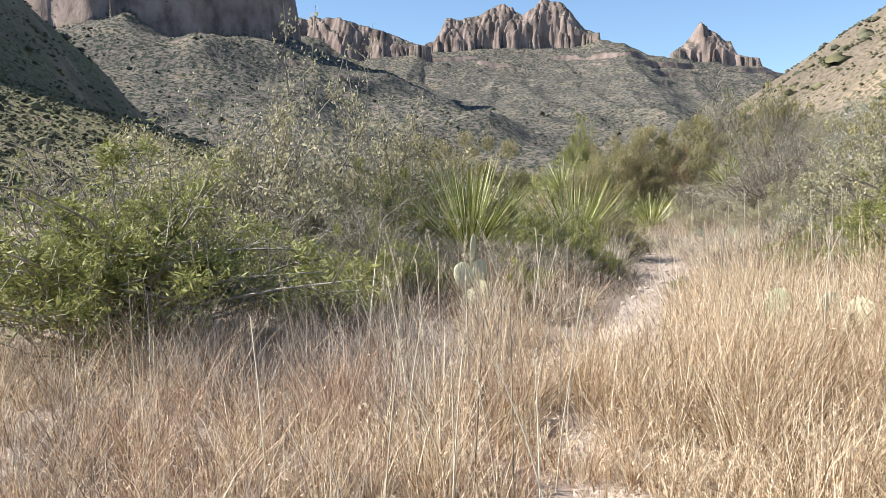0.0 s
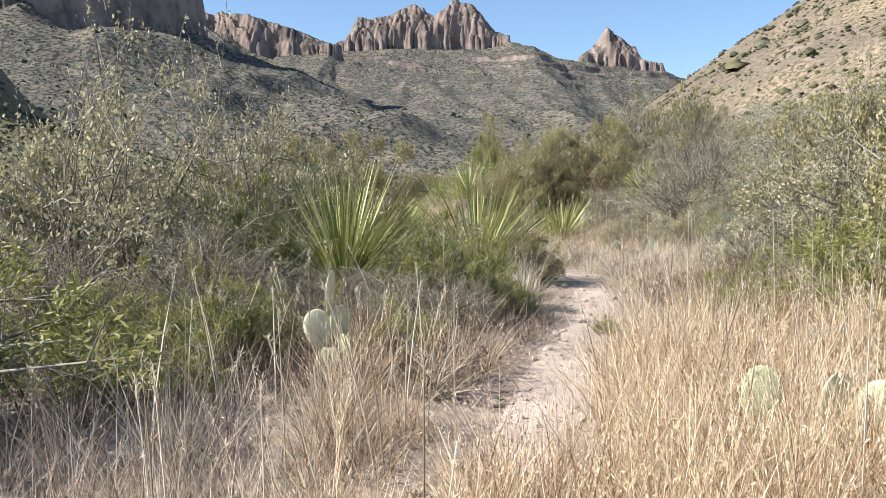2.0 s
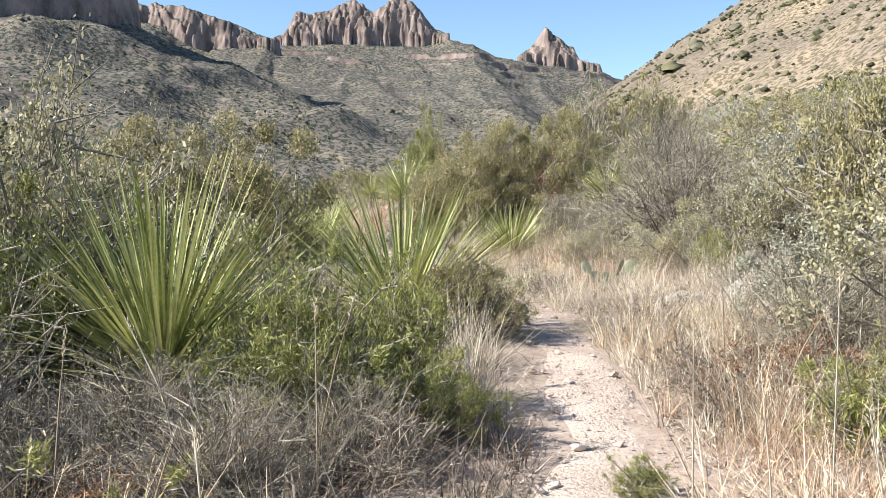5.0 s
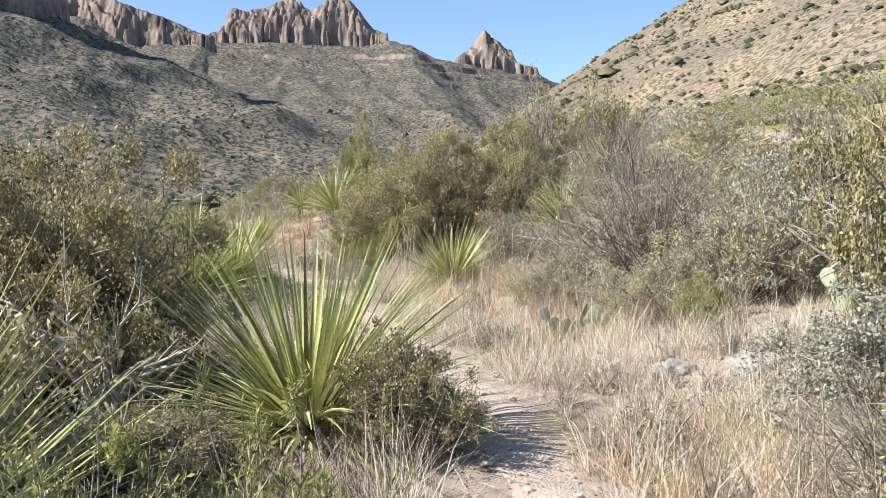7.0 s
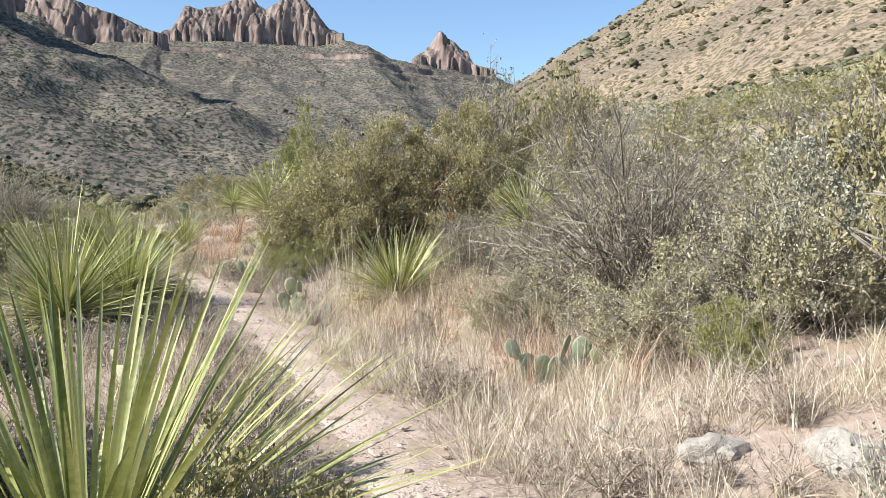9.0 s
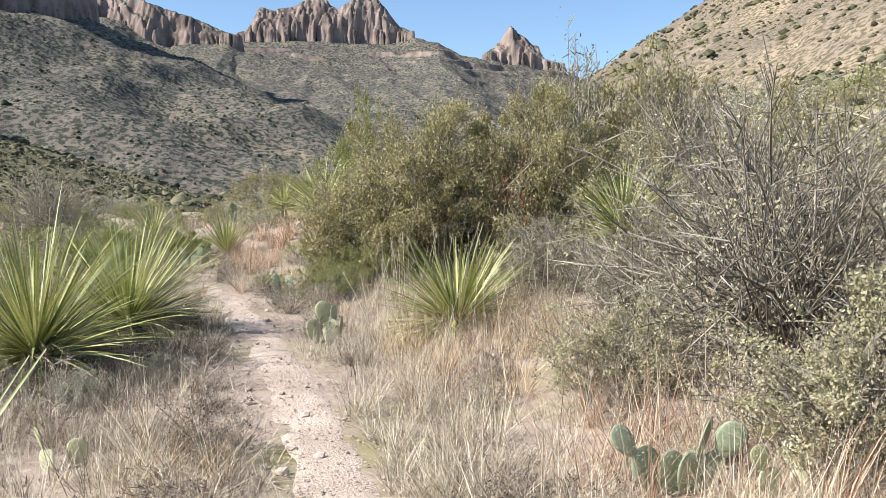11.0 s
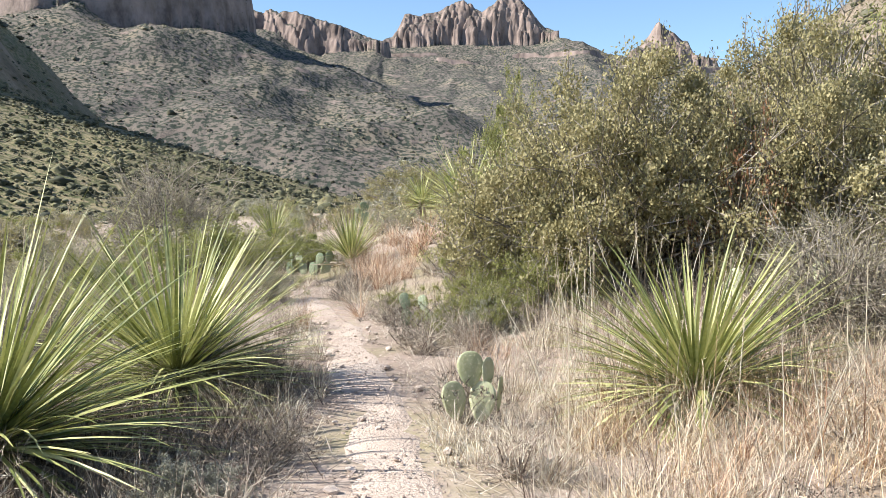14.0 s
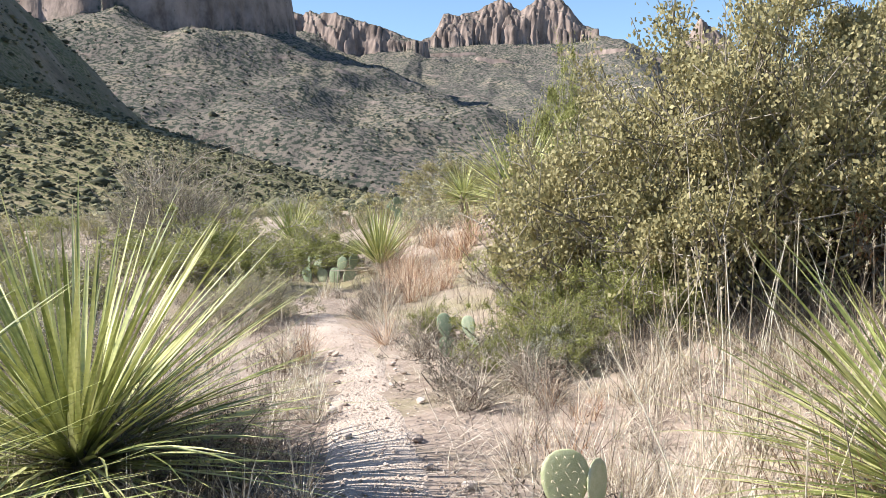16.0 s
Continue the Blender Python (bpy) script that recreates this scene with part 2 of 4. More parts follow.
def tubes(paths, radii, sides=4):
    """Thin tapered tubes along paths (n, k, 3)."""
    p = np.asarray(paths, float)
    n, k, _ = p.shape
    t = np.gradient(p, axis=1)
    t /= np.linalg.norm(t, axis=2, keepdims=True) + 1e-9
    ref = np.where(np.abs(t[..., 2:3]) > 0.9, np.array([1.0, 0, 0]), np.array([0, 0, 1.0]))
    a = np.cross(t, ref)
    a /= np.linalg.norm(a, axis=2, keepdims=True) + 1e-9
    b = np.cross(t, a)
    th = np.arange(sides) / sides * 2 * np.pi
    r = np.asarray(radii)[..., None, None]
    v = p[:, :, None] + r * (a[:, :, None] * np.cos(th)[:, None] + b[:, :, None] * np.sin(th)[:, None])
    i, j = np.meshgrid(np.arange(k - 1), np.arange(sides), indexing="ij")
    j2 = (j + 1) % sides
    q1 = np.stack([i * sides + j, i * sides + j2, (i + 1) * sides + j2, (i + 1) * sides + j], -1).reshape(-1, 4)
    q = q1[None] + (np.arange(n) * k * sides)[:, None, None]
    return v.reshape(-1, 3), q.reshape(-1, 4)


def leaves(at, size, slim=0.35, droop=None):
    """One small pointed quad for each place."""
    n = len(at)
    a = rng.normal(size=(n, 3))
    a[:, 2] = a[:, 2] * 0.7 + 0.35
    a /= np.linalg.norm(a, axis=1, keepdims=True)
    b = np.cross(a, rng.normal(size=(n, 3)))
    b /= np.linalg.norm(b, axis=1, keepdims=True) + 1e-9
    L = size * rng.uniform(0.6, 1.3, n)[:, None]
    v = np.stack([at, at + a * L * 0.5 + b * L * slim * 0.5, at + a * L, at + a * L * 0.5 - b * L * slim * 0.5], 1)
    return v.reshape(-1, 3), np.arange(4 * n).reshape(-1, 4)


def join(*sets):
    vs, qs, o = [], [], 0
    for v, q in sets:
        vs.append(v)
        qs.append(q + o)
        o += len(v)
    return np.concatenate(vs), np.concatenate(qs)


# ---- lie of the land ----
def fbm(x, y, scale, octaves=4, seed=0, rough=0.5):
    """Smooth value noise on arrays."""
    out, amp, tot = np.zeros_like(x, dtype=float), 1.0, 0.0
    for o in range(octaves):
        fx, fy = x / scale * 2 ** o + 17.3 * o + seed * 3.1, y / scale * 2 ** o - 9.7 * o + seed * 7.7
        ix, iy = np.floor(fx).astype(np.int64), np.floor(fy).astype(np.int64)
        ux, uy = fx - ix, fy - iy
        ux, uy = ux * ux * (3 - 2 * ux), uy * uy * (3 - 2 * uy)

        def h(i, j):
            k = (i * 374761393 + j * 668265263 + seed * 2147483647 + o * 1013) & 0xFFFFFFFF
            k = ((k ^ (k >> 13)) * 1274126177) & 0xFFFFFFFF
            return ((k ^ (k >> 16)) & 0xFFFF) / 65535.0
        val = (h(ix, iy) * (1 - ux) + h(ix + 1, iy) * ux) * (1 - uy) + (h(ix, iy + 1) * (1 - ux) + h(ix + 1, iy + 1) * ux) * uy
        out += amp * (val * 2 - 1)
        tot += amp
        amp *= rough
    return out / tot


TRAIL_Y = [-8, 0, 3, 6, 8, 10, 12, 14, 16, 18, 20.5, 22.5, 24.5, 26.5, 28.5, 38]
TRAIL_X = [-1.6, -1.1, -0.85, -0.6, -0.05, 0.55, 0.92, 1.05, 1.0, 0.8, 0.45, 0.1, -0.35, -0.8, -1.6, -6.5]


def trail_x(y):
    return np.interp(y, TRAIL_Y, TRAIL_X)


def feature(x, y, cx, cy, rx, ry, top, foot, slope, seed=1, rough=0.0, wall=14.0):
    """A mass with steep walls down to its foot and scree that runs down from there."""
    dx, dy = x - cx, y - cy
    k0 = np.sqrt((dx / rx) ** 2 + (dy / ry) ** 2)
    k1 = np.sqrt((dx / rx ** 2) ** 2 + (dy / ry ** 2) ** 2) + 1e-9
    d = np.where(k0 < 0.05, -0.95 * min(rx, ry), k0 * (k0 - 1) / k1)
    if rough:
        d = d + rough * fbm(x, y, rough * 4.5, 4, seed) + 0.38 * rough * np.abs(fbm(x, y, rough * 2.0, 3, seed + 5))
    if rough > 25:
        foot = foot + 1.5 * rough * fbm(x, y, rough * 5, 2, seed + 3)
    s = np.clip(-d / wall, 0, 1)
    inside = foot + (top - foot) * (s ** 0.62) * (1 + (0.16 * fbm(x, y, 34, 3, seed + 9) if rough else 0)) + np.clip(-d, 0, 200) * 0.08
    run = np.clip(d, 0, None)
    out = foot - slope * 1500 * (1 - np.exp(-run / 1500))
    return np.where(d < 0, inside, out)


def land(x, y):
    """Height of the ground sheet."""
    g = np.interp(y, [-40, -5, 0, 2, 5.5, 7.8, 9, 13, 16, 20, 23, 26, 35, 60, 120, 300], [-0.8, -0.55, -0.48, -0.38, -0.17, 0, 0.05, 0.08, 0.02, -0.02, 0.02, 0.06, 0.2, 0.4, 0.6, 0.6])
    off = x - trail_x(np.clip(y, -8, 38))
    right = np.clip(off - 1.3, 0, None)
    left = np.clip(-off - 1.2, 0, None)
    g = g + np.where(right < 12, 0.20 * right, 2.4 + (right - 12) * 0.20) * np.clip(1.0 - (right - 60) / 400, 0.3, 1)
    g = g - 0.035 * np.minimum(left, 120) * np.clip(left / 6, 0.3, 1)
    near = np.clip(np.abs(off) / 1.5, 0.15, 1)
    g = g + near * (0.10 * fbm(x, y, 3.0, 3, 3) + 0.35 * np.clip(np.hypot(x, y) / 60, 0, 1) * fbm(x, y, 25, 3, 4))
    far = np.clip((np.hypot(x, y - 10) - 50) / 200, 0, 1)
    g = g + far * 5 * fbm(x, y, 120, 4, 5)
    hill = feature(x, y, 520, 560, 90, 240, 290, 268, 0.80, 6, 22, 60)
    shoulder = feature(x, y, 210, 190, 40, 90, 52, 46, 0.30, 7, 8, 30)
    west = feature(x, y, -340, 380, 50, 110, 82, 76, 0.36, 8, 12, 40)
    west2 = feature(x, y, -640, 460, 90, 170, 420, 380, 1.2, 9, 16, 40)
    for f in (hill, shoulder, west, west2):
        g = np.maximum(g, f + 2.5 * fbm(x, y, 35, 4, 11) * np.clip(f / 30, 0, 1))
    return g


def ground_z(x, y):
    return float(land(np.array([float(x)]), np.array([float(y)]))[0])


def grid_mesh(name, X, Y, Z, material):
    r, c = X.shape
    i, j = np.meshgrid(np.arange(r - 1), np.arange(c - 1), indexing="ij")
    q = np.stack([i * c + j, i * c + j + 1, (i + 1) * c + j + 1, (i + 1) * c + j], -1).reshape(-1, 4)
    return quads_mesh(name, np.stack([X, Y, Z], -1), q, material, smooth=True)


# the ground, one sheet out to the horizon: rings that widen with distance
ring = np.concatenate([np.linspace(0.0, 30, 150), 30 * (4600 / 30) ** np.linspace(0, 1, 190)[1:]])
turn_ = np.linspace(0, 2 * np.pi, 361)
RR, TT = np.meshgrid(ring, turn_, indexing="ij")
GX, GY = RR * np.sin(TT), 12 + RR * np.cos(TT)
ground = tagged(new("ground", grid_mesh("ground", GX, GY, land(GX, GY), GROUND)), "dry desert ground with sparse low growth and gravel", "ground", kind="structure")
ground.data.materials.append(HILL)
ground.data.materials.append(BRUSH)
zc = np.empty(len(ground.data.polygons) * 3, np.float32)
ground.data.polygons.foreach_get("center", zc)
zc = zc.reshape(-1, 3)
edge = 30 + 10 * fbm(zc[:, 0].astype(float), zc[:, 1].astype(float), 60, 3, 21)
ground.data.polygons.foreach_set("material_index", ((zc[:, 2] > edge) & (zc[:, 0] > 0)).astype(np.int32) + 2 * ((zc[:, 0] < -20 - edge * 0.5) | (zc[:, 1] > 230) & (zc[:, 0] < 60)).astype(np.int32))


# ---- mountains ----
def cliff_wall(x, y, y0, xs, tops, feet, depth, seed):
    """A cliff that runs across the view: its skyline and its foot along x, with buttresses and clefts in its face."""
    top, foot = np.interp(x, xs, tops), np.interp(x, xs, feet)
    top = top + 9 * fbm(x, y * 0 + 5, 24, 3, seed) * np.clip((top - foot) / 30, 0, 1)
    cleft = np.clip(0.24 - np.abs(fbm(x, y * 0.6, 105, 2, seed + 2)), 0, 1) * 2.2 + np.clip(0.16 - np.abs(fbm(x, y * 0.8, 37, 2, seed + 3)), 0, 1) * 0.9 + np.clip(0.085 - np.abs(fbm(x, y * 0.9, 52, 3, seed + 7)), 0, 1) * 4.0
    face = y0 + 26 * fbm(x, y * 0.5, 120, 3, seed + 1) + 24 * cleft + 9.0 * fbm(x, y, 21, 4, seed + 4) + 5.0 * fbm(x, y, 7, 2, seed + 8)
    s = np.clip((y - face) / depth, 0, 1)
    ledge = 0.55 + 0.30 * fbm(x, y * 0, 60, 3, seed + 6)
    rise = ledge * np.clip(s / 0.36, 0, 1) ** 0.85 + (1 - ledge) * np.clip((s - 0.44) / 0.5, 0, 1) ** 0.8
    z = foot + (top - foot) * rise
    z = z - 2.2 * np.clip(y - face - depth * 1.5, 0, None)
    return np.where((top - foot > 1) & (s > 0), z, -60.0), foot


def mountains(x, y):
    z = np.full_like(x, -60.0)
    peak, peak_foot = cliff_wall(
        x, y, 2500, [-900, -300, -268, -243, -210, -169, -112, -49, -22, 11, 44, 76, 125, 149, 189, 229, 292, 363, 434, 462, 489, 513, 536, 567, 597, 613, 685, 761, 1100],
        [400, 425, 452, 466, 532, 520, 538, 568, 560, 533, 556, 585, 564, 535, 492, 474, 467, 431, 419, 434, 462, 501, 486, 461, 436, 405, 385, 374, 345],
        [400, 425, 448, 450, 450, 452, 453, 454, 455, 455, 455, 455, 455, 455, 462, 474, 467, 431, 419, 414, 410, 408, 406, 404, 402, 400, 385, 374, 345], 44, 63)
    # the long slope that falls from the foot of the peaks to the valley
    run = np.clip(2500 - y, 0, None)
    z = np.maximum(z, peak_foot - 0.44 * 1350 * (1 - np.exp(-run / 1350)) - 0.5 * np.clip(y - 2545, 0, None))
    spur = 1 - np.abs(fbm(x + 0.12 * (y - 2400), y * 0.22 + 400, 210, 3, 71)) * 2.2
    z = z + 30 * (spur - 0.55) * np.clip(run / 250, 0, 1) * np.clip((y - 1000) / 500, 0, 1)
    # ledges of harder rock across the upper slope
    for level, high in ((300, 8), (342, 11), (372, 17), (402, 15)):
        edge = level + 9 * fbm(x, y * 0.2, 130, 3, level)
        z = z + high * (np.clip((z - edge) / 3.5, 0, 1) - np.clip((z - edge) / 26, 0, 1)) * np.clip(0.25 + 3.0 * fbm(x, y * 0.3, 90, 3, level + 5), 0, 1)
    masses = [  # x, y, half widths, top, foot, slope
        (-800, 1650, 400, 260, 570, 305, 0.50), (-1450, 1500, 420, 330, 640, 330, 0.46), (-1250, 900, 260, 260, 420, 300, 0.5),
    ]
    for k, f in enumerate(masses):
        m = feature(x, y, *f, seed=30 + k, rough=34, wall=60)
        z = 0.5 * (z + m + np.sqrt((z - m) ** 2 + 45.0 ** 2)) - 8
    pink, pink_foot = cliff_wall(x, y, 2235, [-760, -700, -576, -515, -470, -396, -320, -261, -225], [515, 505, 486, 486, 478, 456, 431, 410, 398],
                                 [440, 440, 438, 424, 392, 364, 382, 402, 398], 38, 85)
    apron = np.where((x > -760) & (x < 200), pink_foot - 0.45 * 1500 * (1 - np.exp(-np.clip(2235 - y, 0, None) / 1500)) - 0.2 * np.clip(y - 2330, 0, None), -60)
    apron = apron - 0.34 * np.clip(x + 350, 0, None) - 0.55 * np.clip(-700 - x, 0, None)
    z = 0.5 * (z + apron + np.sqrt((z - apron) ** 2 + 30.0 ** 2)) - 4
    slope = np.clip(z / 300, 0, 1)
    gully = np.abs(fbm(x, y * 0.35, 190, 4, 77))
    z = z - 24 * slope * (0.35 - gully) * np.clip((440 - z) / 120, 0, 1)
    z = np.maximum(np.maximum(z, peak), pink)
    z = z + 4.5 * fbm(x, y, 45, 4, 78) + 2.6 * fbm(x, y, 13, 3, 79)
    crag = np.clip((z - 330) / 60, 0, 1) * np.clip((1950 - y) / 60, 0, 1)
    z = z + crag * (16 * (0.35 - np.abs(fbm(x, y, 60, 4, 81))) + 5 * fbm(x, y, 14, 3, 82))
    sink = np.clip((1150 - y) / 500, 0, 1.6) ** 2 * 150
    return z - sink


def range_mesh(name, label, x0, x1, y0, y1, nx, ny):
    # finer where the cliffs stand
    u = np.concatenate([np.linspace(x0, -740, nx // 5), np.linspace(-738, 660, nx * 3 // 5), np.linspace(664, x1, nx // 5)])
    v = np.concatenate([np.linspace(y0, 2190, ny * 2 // 5), np.linspace(2193, 2300, ny // 7), np.linspace(2304, 2465, ny // 5), np.linspace(2467, 2560, ny // 4), np.linspace(2566, y1, ny // 14)])
    X, Y = np.meshgrid(u, v)
    X = X * (Y / 2500.0) ** 0.6
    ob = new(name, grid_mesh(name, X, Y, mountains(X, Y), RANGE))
    return tagged(ob, label, "mountain", kind="structure")


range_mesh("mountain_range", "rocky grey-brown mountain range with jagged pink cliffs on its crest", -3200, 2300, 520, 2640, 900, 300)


# ---- trail ----
ty = np.linspace(-6, 34, 240)
tu = np.linspace(-1, 1, 13)
TY, TU = np.meshgrid(ty, tu, indexing="ij")
halfw = 0.35 + 0.10 * fbm(TY * 0 + 3, TY, 1.6, 3, 91)
TX = trail_x(TY) + TU * halfw + 0.05 * fbm(TY, TU * 3 + TY, 0.6, 2, 92)
TZ = land(TX, TY) + 0.012 + 0.02 * fbm(TX, TY, 0.25, 3, 93) - 0.055 * np.abs(TU) ** 4
TRAIL = mat("trail_gravel", [(0.27, 0.205, 0.165), (0.45, 0.365, 0.30), (0.62, 0.53, 0.45)], 1.3, 0.95, bump=0.8, fine=55)
trail = tagged(new("trail", grid_mesh("trail", TX, TY, TZ, TRAIL)), "narrow pinkish gravel footpath through dry grass", "path", kind="structure")


def stone_mesh(seed, subdiv=1):
    r = random.Random(seed)
    bm = bmesh.new()
    bmesh.ops.create_icosphere(bm, subdivisions=subdiv, radius=1.0)
    for v in bm.verts:
        v.co *= 0.75 + 0.45 * r.random()
        v.co.z *= 0.6
    return bm_mesh("stone", bm, STONE)


stone_kinds = [stone_mesh(k) for k in range(5)]
srnd = random.Random(5)
for k in range(280):
    y = srnd.uniform(5.5, 27)
    x = float(trail_x(y)) + srnd.choice((-1, 1)) * 0.42 * srnd.random() ** 0.6
    st = part("stone", stone_kinds[k % 5], trail)
    sz = 0.012 + 0.03 * srnd.random() ** 3
    st.matrix_basis = pose(x, y, ground_z(x, y) + 0.014 + sz * 0.2, srnd.uniform(-25, 25), srnd.uniform(-25, 25), srnd.uniform(0, 360)) @ Matrix.Diagonal((sz * 1.3, sz, sz, 1))

# loose gravel, joined
gn = 14000
gy_ = rng.uniform(4.5, 30, gn)
gx_ = trail_x(gy_) + rng.normal(0, 0.33, gn)
gz_ = land(gx_, gy_) + 0.015
gs = 0.004 + 0.011 * rng.random(gn) ** 2.5
oct_ = np.array([(1, 0, 0), (0, 1, 0), (-1, 0, 0), (0, -1, 0), (0, 0, 0.8)], float)
spin = rng.uniform(0, 6.28, gn)
c_, s_ = np.cos(spin), np.sin(spin)
loc = oct_[None] * gs[:, None, None] * rng.uniform(0.6, 1.3, (gn, 5, 1))
V = np.stack([gx_[:, None] + loc[..., 0] * c_[:, None] - loc[..., 1] * s_[:, None], gy_[:, None] + loc[..., 0] * s_[:, None] + loc[..., 1] * c_[:, None], gz_[:, None] + loc[..., 2]], -1)
Q = np.array([[0, 1, 4, 4], [1, 2, 4, 4], [2, 3, 4, 4], [3, 0, 4, 4]])


def tris_mesh(name, v, f, material):
    me = bpy.data.meshes.new(name)
    v, f = np.asarray(v, np.float32).reshape(-1, 3), np.asarray(f, np.int32).reshape(-1, 3)
    me.vertices.add(len(v))
    me.vertices.foreach_set("co", v.ravel())
    me.loops.add(f.size)
    me.loops.foreach_set("vertex_index", f.ravel())
    me.polygons.add(len(f))
    me.polygons.foreach_set("loop_start", np.arange(0, f.size, 3, dtype=np.int32))
    me.polygons.foreach_set("loop_total", np.full(len(f), 3, np.int32))
    me.update(calc_edges=True)
    me.materials.append(material)
    return me


F3 = Q[:, :3][None] + (np.arange(gn) * 5)[:, None, None]
tagged(new("gravel", tris_mesh("gravel", V, F3, STONE)), "loose pinkish gravel strewn over the footpath", "gravel", kind="stuff")


# ---- grass ----
def tuft_blades(cx, cy, n, radius, height, spread, width=0.004, segs=3, bend=0.9):
    """One tussock: it leans its own way as a whole, and some of its blades are broken over."""
    a = rng.uniform(0, 2 * np.pi, n)
    r = radius * np.sqrt(rng.random(n))
    base = np.stack([cx + r * np.sin(a), cy + r * np.cos(a), np.zeros(n)], 1)
    way, tilt = rng.uniform(0, 2 * np.pi), 0.42 * rng.random() ** 1.6
    lean = np.abs(rng.normal(0, spread * 1.2, n))
    az = a + rng.normal(0, 0.9, n)
    dx, dy = lean * np.sin(az) + tilt * np.sin(way), lean * np.cos(az) + tilt * np.cos(way)
    az, lean = np.arctan2(dx, dy), np.hypot(dx, dy)
    lean = np.where(rng.random(n) < 0.14, lean + rng.uniform(0.4, 1.2, n), lean)
    return strips(base, az, height * rng.uniform(0.4, 1.2, n), lean, rng.uniform(-0.25, bend * 1.4, n), width * rng.uniform(0.5, 1.5, n), segs, flat=rng.uniform(0, np.pi, n))


def awns(tips, down, many, size):
    """Short bristles of the seed head along the last stretch of a blade."""
    n = len(tips) * many
    at = np.repeat(tips, many, 0) + np.repeat(down, many, 0) * rng.random((n, 1)) * 0.75
    k = -np.repeat(down, many, 0)
    k = k / (np.linalg.norm(k, axis=1, keepdims=True) + 1e-9) + rng.normal(0, 0.45, (n, 3))
    k /= np.linalg.norm(k, axis=1, keepdims=True)
    side = np.cross(k, rng.normal(size=k.shape))
    side /= np.linalg.norm(side, axis=1, keepdims=True) + 1e-9
    L = size * rng.uniform(0.6, 1.4, (n, 1))
    v = np.stack([at, at + k * L * 0.5 + side * L * 0.09, at + k * L, at + k * L * 0.5 - side * L * 0.09], 1)
    return v.reshape(-1, 3), np.arange(4 * n).reshape(-1, 4)


def clear_of_trail(x, y, gap):
    return abs(x - float(trail_x(y))) > gap


def grass_stuff(name, label, material, areas, gap=0.38, seeds=0.0):
    """areas: x0, x1, y0, y1, tufts, blades a tuft, height, spread."""
    sets = []
    for x0, x1, y0, y1, tufts, blades, height, spread in areas:
        for _ in range(tufts):
            x, y = rng.uniform(x0, x1), rng.uniform(y0, y1)
            if not clear_of_trail(x, y, gap if y > 7.2 else 0.2 if y > 6.1 else 0.0) or fbm(np.array([x]), np.array([y]), 0.9, 2, 57)[0] < -0.5 + 0.25 * rng.random():
                continue
            if any((x - px_) ** 2 + (y - py_) ** 2 < 0.03 for px_, py_ in BARE):
                continue
            low = 1.0 if y > 6.1 else (0.68 if y > 4.7 else 0.3) + 0.32 * min(1.0, abs(x - float(trail_x(y))) / 0.6) ** 1.5
            sets.append(tuft_blades(x, y, blades, rng.uniform(0.03, 0.14), low * height * rng.uniform(0.45, 1.25), spread * rng.uniform(0.7, 1.6) * (1.0 if y < 8 else 1.3), 0.0044 if y < 12 else 0.005 if y < 32 else 0.011))
    v, q = join(*sets)
    b = v.reshape(-1, 8, 3)
    foot = b[:, :2].mean(1)
    b[:, :, 2] += (land(foot[:, 0], foot[:, 1]) - 0.01)[:, None]
    v = b.reshape(-1, 3)
    if seeds:
        pick = np.flatnonzero(rng.random(len(b)) < seeds)
        tip = b[pick, 6:8].mean(1)
        extra = awns(tip, b[pick, 4:6].mean(1) - tip, 5, 0.022)
        v, q = join((v, q), extra)
    return tagged(new(name, quads_mesh(name, v, q, material)), label, "grass", kind="stuff")


BARE = [(0.62, 6.0), (0.72, 6.25), (0.7, 22.6)]     # where cactus stands clear of the grass
grass_stuff("dry_grass", "tall straw-coloured dry grass in dense tussocks", STRAW, [
    (-3.2, -1.3, 2.0, 4.6, 95, 75, 0.62, 0.46), (-1.6, -0.9, 2.6, 5.4, 70, 70, 0.6, 0.28), (-0.9, 1.8, 2.2, 6.0, 420, 80, 0.70, 0.38),
    (0.0, 2.1, 5.0, 7.8, 230, 75, 0.66, 0.36), (0.4, 2.0, 7.8, 9.2, 34, 60, 0.42, 0.45), (-1.0, -0.55, 7.6, 8.6, 4, 80, 0.5, 0.3), (-1.5, -0.9, 6.4, 8.2, 34, 70, 0.5, 0.42), (0.25, 0.7, 7.0, 8.6, 22, 70, 0.5, 0.4),
    (1.2, 2.4, 9.5, 13, 50, 60, 0.55, 0.4), (1.4, 3.4, 19.6, 22.6, 60, 75, 0.5, 0.6), (-0.25, 0.15, 17.6, 19.4, 8, 70, 0.5, 0.3), (-2.0, 0.0, 1.6, 3.0, 90, 60, 0.5, 0.4), (-4.8, -3.0, 2.8, 6.4, 130, 60, 0.5, 0.5), (1.5, 3.0, 3.0, 8.0, 120, 55, 0.7, 0.3), (-8, 8, 30, 60, 150, 30, 0.5, 0.4)], gap=0.33, seeds=0.3)
